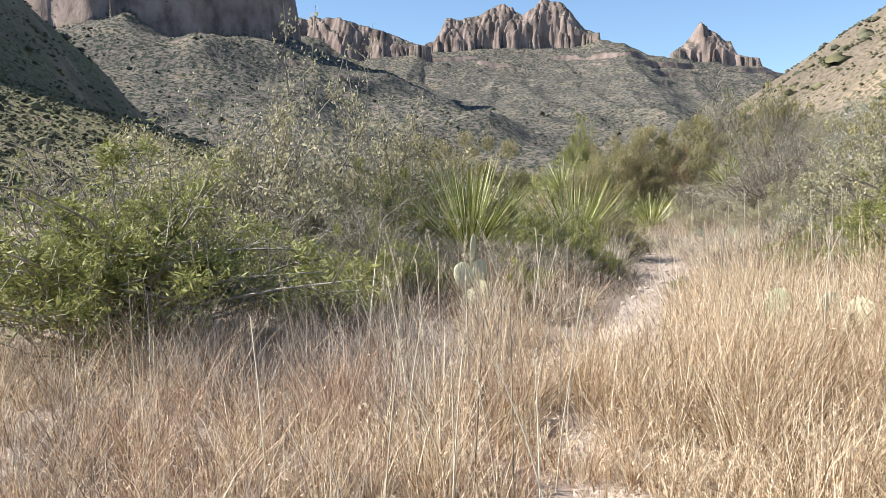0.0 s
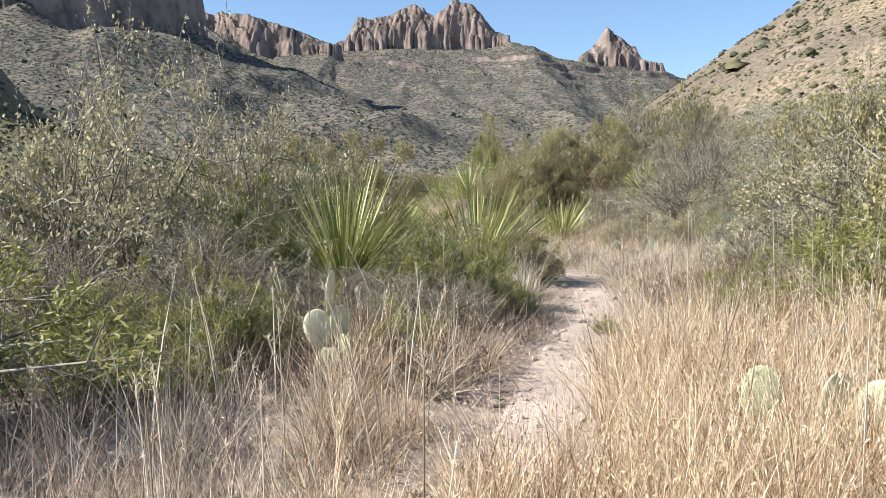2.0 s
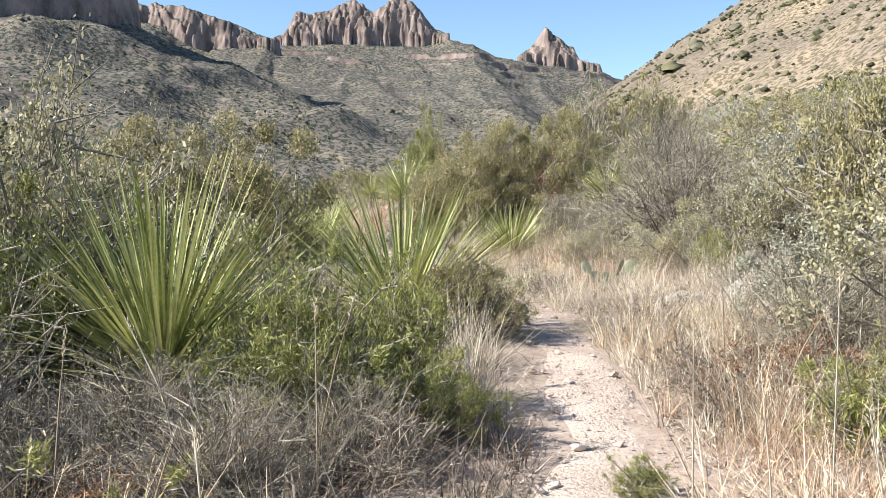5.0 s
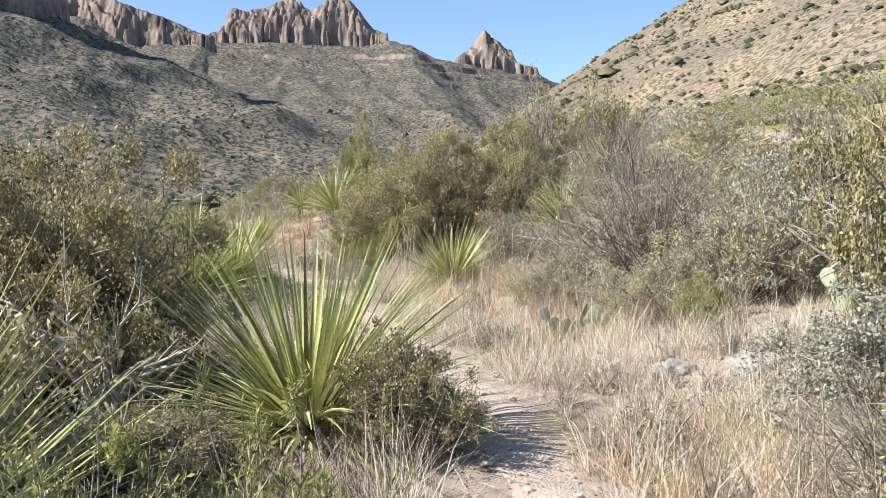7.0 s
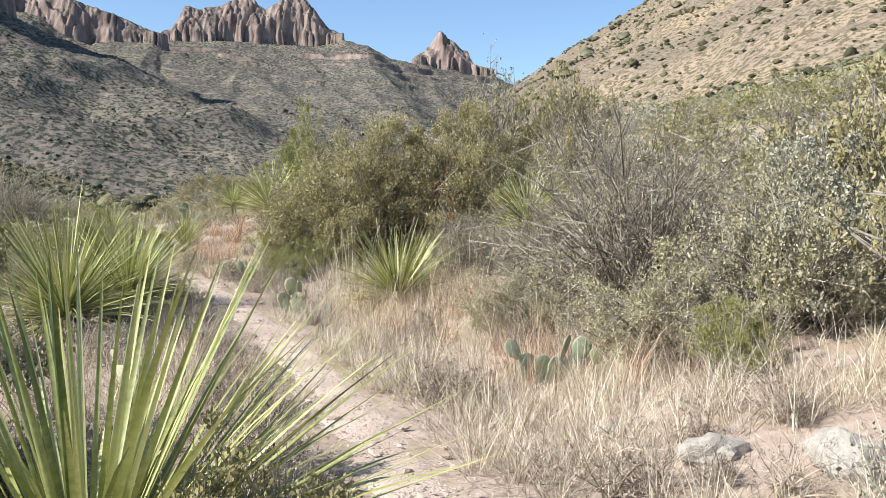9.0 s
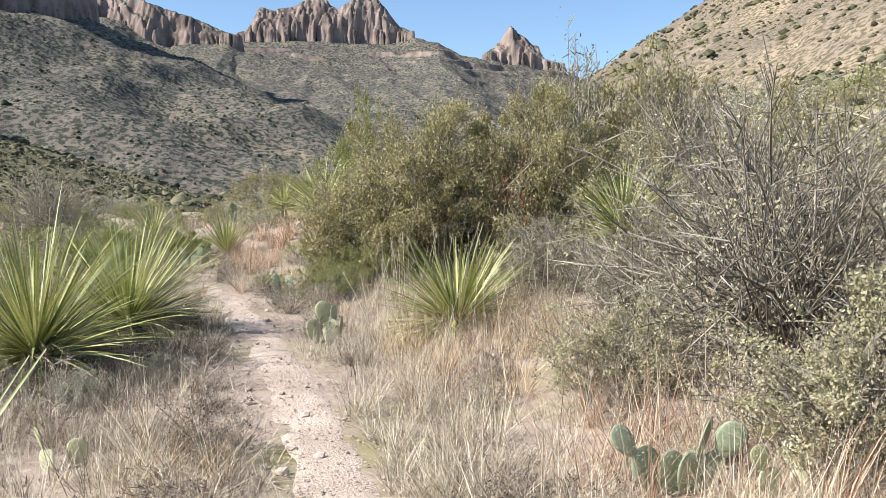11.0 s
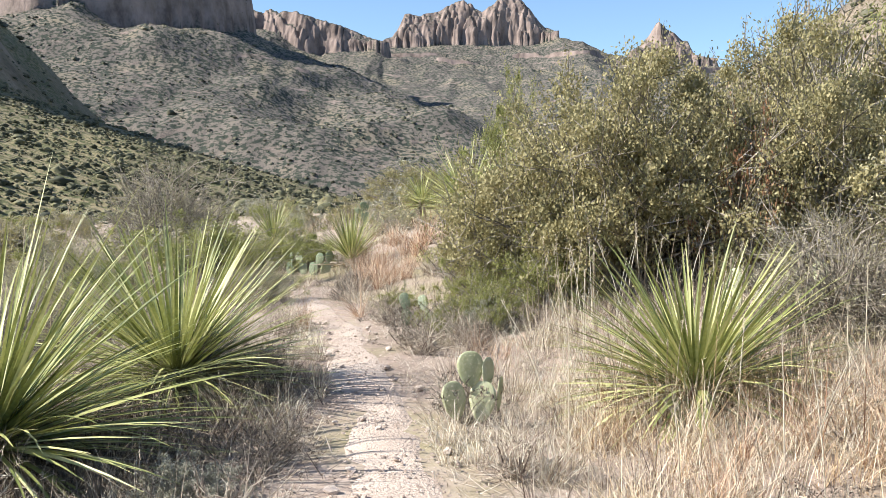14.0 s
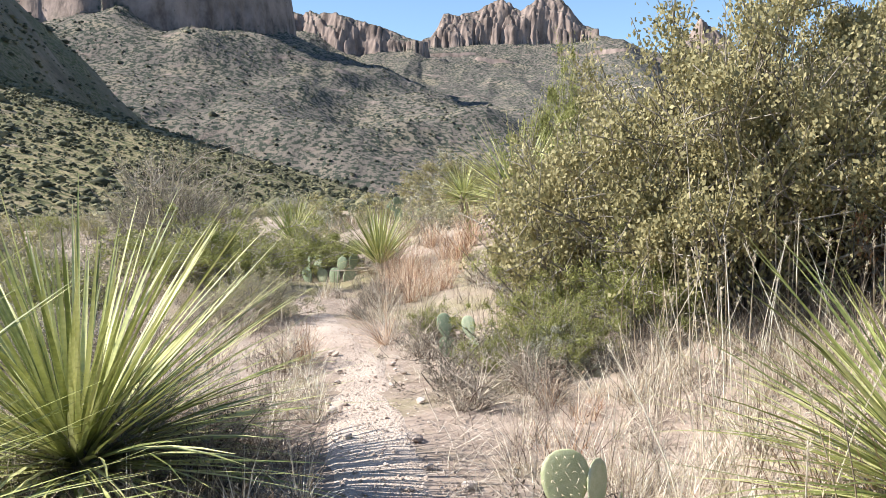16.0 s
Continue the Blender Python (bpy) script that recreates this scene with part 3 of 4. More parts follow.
grass_stuff("pale_grass", "bleached pale bunch grass beside the path", PALE_STRAW, [
    (1.3, 3.2, 11, 18, 150, 60, 0.44, 0.5), (0.9, 2.0, 17, 20.5, 46, 60, 0.45, 0.4), (-0.3, 0.3, 10.6, 12.2, 9, 80, 0.55, 0.35), (0.2, 1.7, 12, 27, 110, 36, 0.16, 0.7), (-1.2, 0.9, 16, 29, 150, 36, 0.16, 0.7), (-0.6, 0.2, 15.2, 19, 22, 60, 0.45, 0.35),
    (-1.8, -0.4, 17, 26, 170, 45, 0.36, 0.5), (0.9, 3.4, 9, 13, 90, 50, 0.4, 0.45), (2.0, 5.5, 18, 28, 160, 45, 0.42, 0.45), (-6, -2, 18, 32, 200, 40, 0.4, 0.45), (0.9, 2.2, 20.5, 26, 70, 50, 0.42, 0.45), (0.45, 1.0, 21.8, 22.5, 14, 50, 0.3, 0.5), (1.4, 3.4, 21.5, 25.5, 130, 50, 0.4, 0.55), (1.6, 4.2, 14, 18, 60, 50, 0.5, 0.4), (3.0, 6.2, 12.5, 18.5, 190, 45, 0.4, 0.5), (-2.5, -0.6, 26, 36, 60, 40, 0.45, 0.4)], gap=0.3)
grass_stuff("rust_grass", "reddish dry bluestem grass tussocks", RUST_STRAW, [
    (-1.35, -0.6, 26.2, 27.6, 24, 90, 0.8, 0.36), (-1.4, -0.2, 30, 34, 50, 60, 0.65, 0.4), (1.6, 3.4, 19.8, 23.4, 36, 55, 0.55, 0.5), (2.0, 3.6, 16.5, 19, 26, 50, 0.6, 0.35),
    (-3.2, -1.0, 2.6, 5.2, 120, 60, 0.55, 0.5), (0.55, 0.95, 24, 27, 14, 50, 0.5, 0.3), (1.0, 2.2, 8.5, 11, 26, 50, 0.5, 0.35)], gap=0.36, seeds=0.3)
grass_stuff("dead_weeds", "grey tangle of dead weed stalks", GREY_STALK, [
    (-6.0, -1.2, 3.0, 7.6, 220, 36, 0.55, 0.42), (-9, -3, 8, 30, 170, 26, 0.5, 0.45), (3, 10, 6, 30, 110, 24, 0.4, 0.5), (-9, -1.5, 26, 45, 220, 26, 0.45, 0.45), (0, 8, 27, 45, 160, 26, 0.5, 0.45), (-2.6, -0.3, 8.5, 12.5, 36, 34, 0.38, 0.6), (1.4, 4.5, 12, 20, 120, 30, 0.5, 0.45), (-3.5, -0.5, 17, 27, 170, 32, 0.4, 0.5),
    (1.0, 5.0, 20, 27, 120, 32, 0.45, 0.45), (1.2, 3.5, 6, 12, 110, 30, 0.55, 0.4), (-1.6, -0.5, 12.0, 17, 90, 34, 0.35, 0.7), (-3.6, -1.2, 2.4, 6.6, 190, 40, 0.6, 0.4), (-1.2, 1.8, 28, 37, 160, 30, 0.45, 0.5), (0.4, 1.8, 21, 31, 150, 36, 0.36, 0.5), (-12, -1.6, 22, 46, 420, 24, 0.5, 0.5), (-2.4, -0.2, 21, 28, 130, 34, 0.35, 0.55), (-1.2, 0.6, 16.5, 21.5, 130, 32, 0.3, 0.55)], gap=0.42)


# dead brush whose dark colour also puts in the shade below the shrubs
grass_stuff("brush_and_shade", "brown dead brush, darkened to stand in for shade under the shrubs", LITTER_SHADE, [
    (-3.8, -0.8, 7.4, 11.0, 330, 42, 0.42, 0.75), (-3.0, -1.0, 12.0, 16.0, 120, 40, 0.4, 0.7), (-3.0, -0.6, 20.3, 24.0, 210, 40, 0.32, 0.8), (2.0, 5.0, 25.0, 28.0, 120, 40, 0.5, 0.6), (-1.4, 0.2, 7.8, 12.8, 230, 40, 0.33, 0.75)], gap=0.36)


def stalk_field(name, label, areas):
    """Tall single stems with a feathery seed head."""
    stems, heads = [], []
    for x0, x1, y0, y1, n, h in areas:
        bx, by = rng.uniform(x0, x1, n), rng.uniform(y0, y1, n)
        hh = h * rng.uniform(0.75, 1.15, n)
        az, lean = rng.uniform(0, 6.28, n), np.abs(rng.normal(0.08, 0.16, n))
        s = np.linspace(0, 1, 4)
        p = np.empty((n, 4, 3))
        for k in range(4):
            o = np.sin(lean * (0.6 + 0.8 * s[k])) * hh * s[k]
            p[:, k, 0], p[:, k, 1] = bx + o * np.sin(az), by + o * np.cos(az)
            p[:, k, 2] = land(bx, by) - 0.01 + hh * s[k] * np.cos(lean)
        stems.append(tubes(p, np.tile(np.array([0.0046, 0.004, 0.0034, 0.002]), (n, 1)), 3))
        m = 26
        t_ = rng.random((n, m, 1))
        at = p[:, 3][:, None] - (p[:, 3] - p[:, 2])[:, None] * t_ * 0.32
        at = at.reshape(-1, 3) + rng.normal(0, 0.004, (n * m, 3))
        k = rng.normal(0, 0.5, (n * m, 3))
        k[:, 2] += 1.1
        k /= np.linalg.norm(k, axis=1, keepdims=True)
        side = np.cross(k, rng.normal(size=k.shape))
        side /= np.linalg.norm(side, axis=1, keepdims=True)
        L = rng.uniform(0.012, 0.035, (n * m, 1))
        v = np.stack([at, at + k * L * 0.5 + side * 0.0018, at + k * L, at + k * L * 0.5 - side * 0.0018], 1).reshape(-1, 3)
        heads.append((v, np.arange(4 * n * m).reshape(-1, 4)))
    v, q = join(*stems)
    tagged(new(name, quads_mesh(name, v, q, PALE_STRAW)), label, "grass", kind="stuff")
    v, q = join(*heads)
    tagged(new("seed_heads", quads_mesh("seed_heads", v, q, FLUFF)), "feathery cream seed heads on tall grass stems", "grass", kind="stuff")


stalk_field("grass_stalks", "tall bare pale grass stems", [
    (-2.4, -0.9, 3.2, 7.0, 34, 0.85), (0.3, 1.8, 4, 9, 34, 0.95), (-2.5, -0.8, 6.5, 9.5, 22, 0.75), (1.2, 3.0, 7, 12, 24, 0.9), (1.2, 3.6, 21, 26, 70, 0.75), (1.5, 4, 16, 20, 30, 0.7),
    (-4.2, -2.2, 19, 24, 22, 1.35), (1.2, 2.6, 24, 26.5, 26, 0.95)])


# ---- shrubs ----
def shrub_meshes(seed, height, radius, clusters, leaf_n, leaf, slim, bare=0.25, stems=7, wander=0.12, twig_n=5, flat=1.0, wood=0.012, gap=0.25, tuft=0.6):
    """Wood and leaves of one shrub: stems fork from the root to clusters that fill an uneven crown."""
    global rng
    keep, rng = rng, np.random.default_rng(seed)
    d = rng.normal(size=(clusters, 3))
    d /= np.linalg.norm(d, axis=1, keepdims=True)
    d[:, 2] = np.abs(d[:, 2]) * 0.95 + 0.02 * 0
    rad = rng.random((clusters, 1)) ** 0.33
    lump = 1 + 0.30 * np.sin(d[:, :1] * 5 + seed) * np.cos(d[:, 1:2] * 4.3 + seed * 2) + 0.16 * rng.normal(size=(clusters, 1))
    c = d * rad * lump * np.array([radius, radius, height * (1 - bare)])
    c[:, 2] += height * bare * (0.35 + 0.65 * rng.random(clusters))
    c = c[c[:, 2] > 0.04]
    n = len(c)
    root = rng.normal(0, radius * 0.10, (stems, 2))
    own = rng.integers(0, stems, n)
    k = 5
    s = np.linspace(0, 1, k)
    p = np.zeros((n, k, 3))
    r0 = np.concatenate([root[own], np.zeros((n, 1)) - 0.03], 1)
    bow = rng.normal(0, wander, (n, 3)) * radius
    for j in range(k):
        p[:, j] = r0 * (1 - s[j]) + c * np.array([s[j] ** 1.3, s[j] ** 1.3, s[j] ** 0.85]) + bow * math.sin(math.pi * s[j])
    thick = wood * rng.uniform(0.5, 1.2, (n, 1)) * (1 - 0.82 * s)[None]
    parts_ = [tubes(p, thick, 4)]
    tw = n * twig_n
    own2 = np.repeat(np.arange(n), twig_n)
    t0 = rng.uniform(0.62, 1.0, tw)
    i0 = np.minimum((t0 * (k - 1)).astype(int), k - 2)
    fr = (t0 * (k - 1) - i0)[:, None]
    st = p[own2, i0] * (1 - fr) + p[own2, i0 + 1] * fr
    away = st - np.array([0, 0, height * 0.3])
    away /= np.linalg.norm(away, axis=1, keepdims=True) + 1e-6
    td = away * 0.7 + rng.normal(0, 0.65, (tw, 3))
    td[:, 2] += 0.25
    td /= np.linalg.norm(td, axis=1, keepdims=True)
    tl = radius * rng.uniform(0.10, 0.30, (tw, 1))
    mid = st + td * tl * 0.5 + rng.normal(0, 0.02 * radius, (tw, 3))
    tp = np.stack([st, mid, st + td * tl], 1)
    parts_.append(tubes(tp[:, ::2], np.tile(np.array([wood * 0.34, wood * 0.14]), (tw, 1)), 3))
    wood_set = join(*parts_)
    pick = rng.integers(0, tw, leaf_n)
    u = rng.uniform(0.15, 1.05, (leaf_n, 1))
    at = tp[pick, 0] * (1 - u) + tp[pick, 2] * u + rng.normal(0, 0.018 * radius + 0.006, (leaf_n, 3))
    hole = np.sin(at[:, 0] * 9 / radius + seed) * np.sin(at[:, 1] * 8 / radius) * np.sin(at[:, 2] * 10 / height + seed)
    at = at[hole > -1 + gap]
    # tufts of leaves crowd round the branch ends and leave dark gaps between them
    crowd = rng.lognormal(0, 0.7, n)
    own3 = rng.choice(n, int(leaf_n * tuft), p=crowd / crowd.sum())
    puff = rng.normal(size=(len(own3), 3))
    puff *= (rng.random((len(own3), 1)) ** 0.45) / (np.linalg.norm(puff, axis=1, keepdims=True) + 1e-9)
    spread = (0.075 + 0.06 * rng.random(n))[own3, None]
    at = np.concatenate([at[: int(leaf_n * (1 - tuft))], c[own3] + puff * spread * np.array([1, 1, 0.72])])
    at = at[at[:, 2] > 0.01]
    leaf_set = leaves(at, leaf, slim)
    rng = keep
    return wood_set, leaf_set


SHRUBS = {}


def shrub_kind(kind, name, label, bark, leaf_mat, **kw):
    """Builds the kind once, far below nothing: later ones are copies."""
    w, lv = shrub_meshes(**kw)
    SHRUBS[kind] = (name, label, quads_mesh("wood", *w, bark), quads_mesh("foliage", *lv, leaf_mat))


shrub_kind("green", "green_shrub", "bushy yellow-green shrub with narrow leaves", BARK, LEAF_GREEN, seed=11, height=1.0, radius=1.0, clusters=170, leaf_n=29000, leaf=0.047, slim=0.22, bare=0.3, wood=0.014)
shrub_kind("green2", "green_shrub", "small bright green leafy shrub", BARK, LEAF_GREEN, seed=12, height=1.0, radius=1.0, clusters=90, leaf_n=11000, leaf=0.085, slim=0.14, bare=0.2, wood=0.02)
shrub_kind("grey", "grey_shrub", "dense grey twiggy shrub with small dull leaves", BARK, LEAF_GREY, seed=13, height=1.0, radius=1.0, clusters=210, leaf_n=26000, leaf=0.027, slim=0.5, bare=0.2, wood=0.012, twig_n=5)
shrub_kind("grey2", "grey_shrub", "bare grey-brown twiggy shrub with few leaves", FINE_BARK, LEAF_GREY, seed=14, height=1.0, radius=1.0, clusters=300, leaf_n=10000, leaf=0.019, slim=0.45, bare=0.1, wood=0.0105, twig_n=9, stems=14)
shrub_kind("olive", "evergreen_shrub", "dense dark olive evergreen shrub", FINE_BARK, LEAF_OLIVE, seed=15, height=1.0, radius=1.0, clusters=330, leaf_n=135000, leaf=0.0195, slim=0.62, bare=0.24, wood=0.011, twig_n=7, gap=0.1)
shrub_kind("olive2", "evergreen_shrub", "olive-brown spiny evergreen shrub", BARK, LEAF_OLIVE, seed=16, height=1.0, radius=1.0, clusters=230, leaf_n=30000, leaf=0.035, slim=0.55, bare=0.22, wood=0.017, twig_n=7)
shrub_kind("silver", "silver_shrub", "silvery grey-leaved shrub with dense foliage", BARK, LEAF_SILVER, seed=17, height=1.0, radius=1.0, clusters=190, leaf_n=26000, leaf=0.034, slim=0.55, bare=0.15, wood=0.012)
shrub_kind("rust", "rust_shrub", "reddish-brown half-dry leafy shrub", BARK, LEAF_RED, seed=18, height=1.0, radius=1.0, clusters=90, leaf_n=3500, leaf=0.036, slim=0.45, bare=0.3, wood=0.012)
shrub_kind("airy", "acacia_tree", "airy pale green acacia with thin open branches", BARK, LEAF_GREEN, seed=19, height=1.0, radius=0.5, clusters=110, leaf_n=4500, leaf=0.022, slim=0.3, bare=0.35, wood=0.012, twig_n=8)
shrub_kind("dead", "dead_shrub", "leafless pale grey dead shrub", PALE_BARK, LEAF_GREY, seed=20, height=1.0, radius=1.0, clusters=60, leaf_n=60, leaf=0.02, slim=0.4, bare=0.05, wood=0.03, twig_n=5)


shrub_kind("weed", "dry_weed", "dry twiggy grey-brown weed beside the path", GREY_STALK, GREY_STALK, seed=21, height=1.0, radius=1.0, clusters=46, leaf_n=420, leaf=0.05, slim=0.3, bare=0.1, wood=0.016, twig_n=6, stems=9)
shrub_kind("weed2", "dry_weed", "low brown twiggy weed with shrivelled leaves", FINE_BARK, LITTER_SHADE, seed=22, height=1.0, radius=1.0, clusters=60, leaf_n=900, leaf=0.06, slim=0.3, bare=0.1, wood=0.014, twig_n=6, stems=9)


def shrub(kind, x, y, height, radius, spin=None, label="", lift=0.0):
    name, words, wood_me, leaf_me = SHRUBS[kind]
    root = tagged(new(name), label or words, "weed" if kind.startswith("weed") else "shrub" if kind != "airy" else "tree", group="desert shrubs on open ground" if kind.startswith("far") else "dry weeds along the path" if kind.startswith("weed") else "shrubs along the path")
    part("wood", wood_me, root)
    part("foliage", leaf_me, root)
    if spin is None:
        spin = srnd.uniform(0, 360)
    root.matrix_basis = pose(x, y, ground_z(x, y) + lift, 0, 0, spin) @ Matrix.Diagonal((radius, radius, height, 1))
    return root


for row in [
    # start of the walk, by the grass
    ("green", -4.1, 6.6, 1.45, 1.35), ("green2", -2.35, 8.0, 0.75, 0.42), ("grey", -4.3, 10.6, 2.45, 1.65), ("grey", -3.0, 12.0, 2.3, 1.4), ("grey2", -5.6, 9.4, 1.7, 1.3),
    ("green", -2.75, 10.9, 1.35, 0.75), ("green", -0.95, 10.15, 0.95, 0.55), ("green2", -0.5, 10.7, 0.85, 0.42), ("green", -0.25, 10.1, 0.45, 0.32), ("green2", -3.1, 8.3, 0.6, 0.6),
    ("green2", -2.0, 8.35, 0.5, 0.42), ("green2", -2.6, 7.4, 0.45, 0.5), ("grey2", -1.2, 9.1, 0.5, 0.5), ("grey2", -0.75, 9.6, 0.45, 0.45), ("rust", -1.5, 8.8, 0.35, 0.4), ("green2", -1.15, 8.2, 0.38, 0.33), ("grey2", -1.7, 9.9, 0.5, 0.6), ("grey2", -3.6, 8.9, 0.9, 0.8), ("grey2", -2.7, 9.6, 1.0, 0.85), ("grey2", -2.5, 8.7, 0.55, 0.5), ("grey2", -1.9, 9.2, 0.5, 0.5),
    ("grey", -6.0, 15.0, 2.1, 1.6), ("olive2", -7.8, 18.5, 2.2, 1.8), ("grey", -4.8, 14.2, 1.9, 1.3),
    # along the right of the first stretch
    ("olive2", 2.75, 7.0, 1.25, 0.95), ("green", 4.4, 7.8, 1.7, 1.2), ("olive2", 3.4, 5.6, 1.1, 0.9), ("green2", 2.3, 8.4, 0.8, 0.55), ("grey", 4.6, 12.4, 1.4, 1.1), ("olive2", 3.4, 8.8, 1.7, 1.15), ("green", 2.6, 9.6, 0.95, 0.7), ("grey", 3.6, 11.0, 1.7, 1.2), ("grey2", 2.5, 11.6, 0.8, 0.7), ("green2", 1.75, 9.6, 0.55, 0.4),
    ("olive2", 5.2, 10.2, 2.1, 1.4), ("rust", 1.9, 10.6, 0.6, 0.5), ("green2", 0.5, 9.3, 0.17, 0.14),
    # middle
    ("olive", -2.35, 15.0, 2.0, 1.35), ("dead", -1.65, 13.9, 1.2, 0.7), ("olive2", 0.22, 13.1, 0.75, 0.46), ("olive2", -1.1, 12.7, 0.42, 0.45), ("olive2", -1.3, 12.2, 0.5, 0.6),
    ("silver", 3.1, 12.7, 0.8, 0.75), ("silver", 3.9, 13.6, 0.6, 0.55), ("grey", 4.7, 17.2, 1.5, 0.95), ("olive2", 5.5, 15.4, 2.3, 1.0), ("green2", 3.75, 16.4, 0.6, 0.4), ("silver", 5.2, 17.6, 1.5, 1.0),
    ("grey", 3.6, 17.4, 0.9, 0.8), ("grey2", 4.3, 19.4, 2.0, 1.55), ("grey2", 5.6, 21.4, 1.9, 1.5), ("grey2", 3.9, 21.6, 1.3, 0.8), ("grey", 3.0, 19.4, 0.9, 0.7), ("olive2", 6.6, 18.6, 2.0, 1.4),
    # the large evergreen and round it
    ("olive", 2.55, 27.2, 2.55, 1.75), ("olive", 4.3, 27.0, 2.55, 1.6), ("olive2", 1.2, 28.2, 1.7, 1.1), ("rust", 3.5, 26.2, 2.1, 0.6), ("green2", 0.75, 27.2, 0.6, 0.5), ("green", 0.85, 26.2, 0.55, 0.45), ("green2", 0.35, 26.2, 0.4, 0.35), ("green", 1.0, 28.6, 1.1, 0.7), ("green", 1.5, 26.6, 0.85, 0.6),
    ("grey2", 3.6, 23.9, 1.0, 1.0), ("grey", 5.4, 24.2, 1.5, 1.2), ("silver", 0.75, 26.0, 0.35, 0.35), ("green2", -0.25, 27.6, 0.35, 0.3),
    ("airy", 5.6, 30.6, 4.0, 2.4), ("olive2", 7.2, 30.0, 2.9, 1.4), ("grey2", 6.6, 27.2, 2.4, 1.4), ("green", 1.6, 40.0, 3.2, 1.0),
    # beyond, on the left
    ("green", -3.6, 31.0, 1.1, 1.2), ("grey", -5.6, 30.2, 0.9, 1.1), ("olive2", -7.6, 31.8, 1.0, 1.3), ("grey2", -3.6, 25.0, 0.7, 0.8), ("green2", -4.6, 28.4, 0.7, 0.8), ("grey", -2.3, 28.6, 0.6, 0.6), ("green", -2.6, 33.0, 0.9, 0.8), ("grey2", -6.4, 36.5, 2.1, 1.7), ("olive2", -1.2, 44.0, 1.5, 1.6), ("grey", -4.5, 27.0, 0.7, 0.8), ("grey", -3.3, 26.2, 0.6, 0.7),
    ("silver", -1.35, 20.4, 0.3, 0.35), ("grey2", -2.3, 19.2, 0.5, 0.6), ("silver", -0.75, 21.2, 0.25, 0.3), ("grey2", -1.5, 23.6, 0.55, 0.6),
]:
    shrub(*row)


for kind, name, words, bark, leaf_mat, seed_, leaf_n, leaf in (
        ("far_grey", "grey_shrub", "low grey-green desert shrub on open ground", BARK, LEAF_GREY, 41, 1900, 0.075), ("far_olive", "evergreen_shrub", "low olive evergreen shrub on open ground", BARK, LEAF_OLIVE, 42, 2300, 0.08),
        ("far_green", "green_shrub", "low yellow-green shrub on open ground", BARK, LEAF_GREEN, 43, 2100, 0.085), ("far_silver", "silver_shrub", "low silvery shrub on open ground", PALE_BARK, LEAF_SILVER, 44, 1900, 0.08)):
    shrub_kind(kind, name, words, bark, leaf_mat, seed=seed_, height=1.0, radius=1.0, clusters=80, leaf_n=leaf_n, leaf=leaf, slim=0.45, bare=0.18, wood=0.014, twig_n=4, gap=0.1)

# dry weeds crowd both edges of the path
for _ in range(190):
    y = srnd.uniform(6.5, 31)
    side = srnd.choice((-1, 1))
    x = float(trail_x(y)) + side * (0.55 + 2.1 * srnd.random() ** 1.3)
    h = srnd.uniform(0.2, 0.5)
    shrub(srnd.choice(("weed", "weed", "weed2")), x, y, h, h * srnd.uniform(0.6, 0.95))

# shrubs farther off; the path and the view up the valley stay clear
far_n = 0
while far_n < 330:
    y = 4 + 86 * srnd.random() ** 1.15
    x = srnd.uniform(-52, 48)
    off = x - float(trail_x(min(y, 38)))
    if (abs(off) < 6.5 and y < 42) or abs(off) < 1.5 or abs(off) > 8 + 0.6 * y:
        continue
    kind = srnd.choice(("far_grey", "far_olive", "far_grey", "far_olive", "far_green", "far_grey", "far_silver"))
    h = srnd.uniform(0.7, 1.6) if off > 0 else srnd.uniform(0.5, 1.15)
    shrub(kind, x, y, h, h * srnd.uniform(0.75, 1.15))
    far_n += 1


for _ in range(70):
    y = srnd.uniform(12, 62)
    x = 5.5 + 26 * srnd.random() + 0.1 * y
    h = srnd.uniform(0.8, 1.6)
    shrub(srnd.choice(("far_olive", "far_olive", "far_green", "far_grey", "far_silver")), x, y, h, h * 1.05)
for _ in range(46):
    y = srnd.uniform(33, 62)
    x = srnd.uniform(-11, 6)
    h = srnd.uniform(0.4, 0.85)
    shrub(srnd.choice(("far_grey", "far_olive", "far_green", "far_grey")), x, y, h, h * 1.1)


# ---- litter: broken stems and dead leaves on the ground ----
ln = 64000
lx, ly = rng.normal(0, 3.0, ln), rng.uniform(0, 36, ln)
lx = lx + trail_x(ly)
lx = np.where(np.abs(lx - trail_x(ly)) < 0.3, lx + np.sign(lx - trail_x(ly)) * 0.4, lx)
v_, q_ = strips(np.stack([lx, ly, land(lx, ly) + rng.uniform(0.005, 0.05, ln)], 1), rng.uniform(0, 6.28, ln), rng.uniform(0.06, 0.36, ln), rng.uniform(1.15, 1.75, ln), rng.uniform(-0.3, 0.3, ln), rng.uniform(0.002, 0.007, ln), 2)
tagged(new("litter", quads_mesh("litter", v_, q_, GREY_STALK)), "broken dry stems and dead leaves on the ground", "litter", kind="stuff")
# fallen leaves below two sotols; their dark colour also paints the shade there
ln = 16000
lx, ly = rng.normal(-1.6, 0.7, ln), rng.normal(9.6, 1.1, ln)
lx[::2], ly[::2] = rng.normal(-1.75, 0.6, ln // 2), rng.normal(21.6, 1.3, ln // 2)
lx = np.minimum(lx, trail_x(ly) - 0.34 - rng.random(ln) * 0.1)
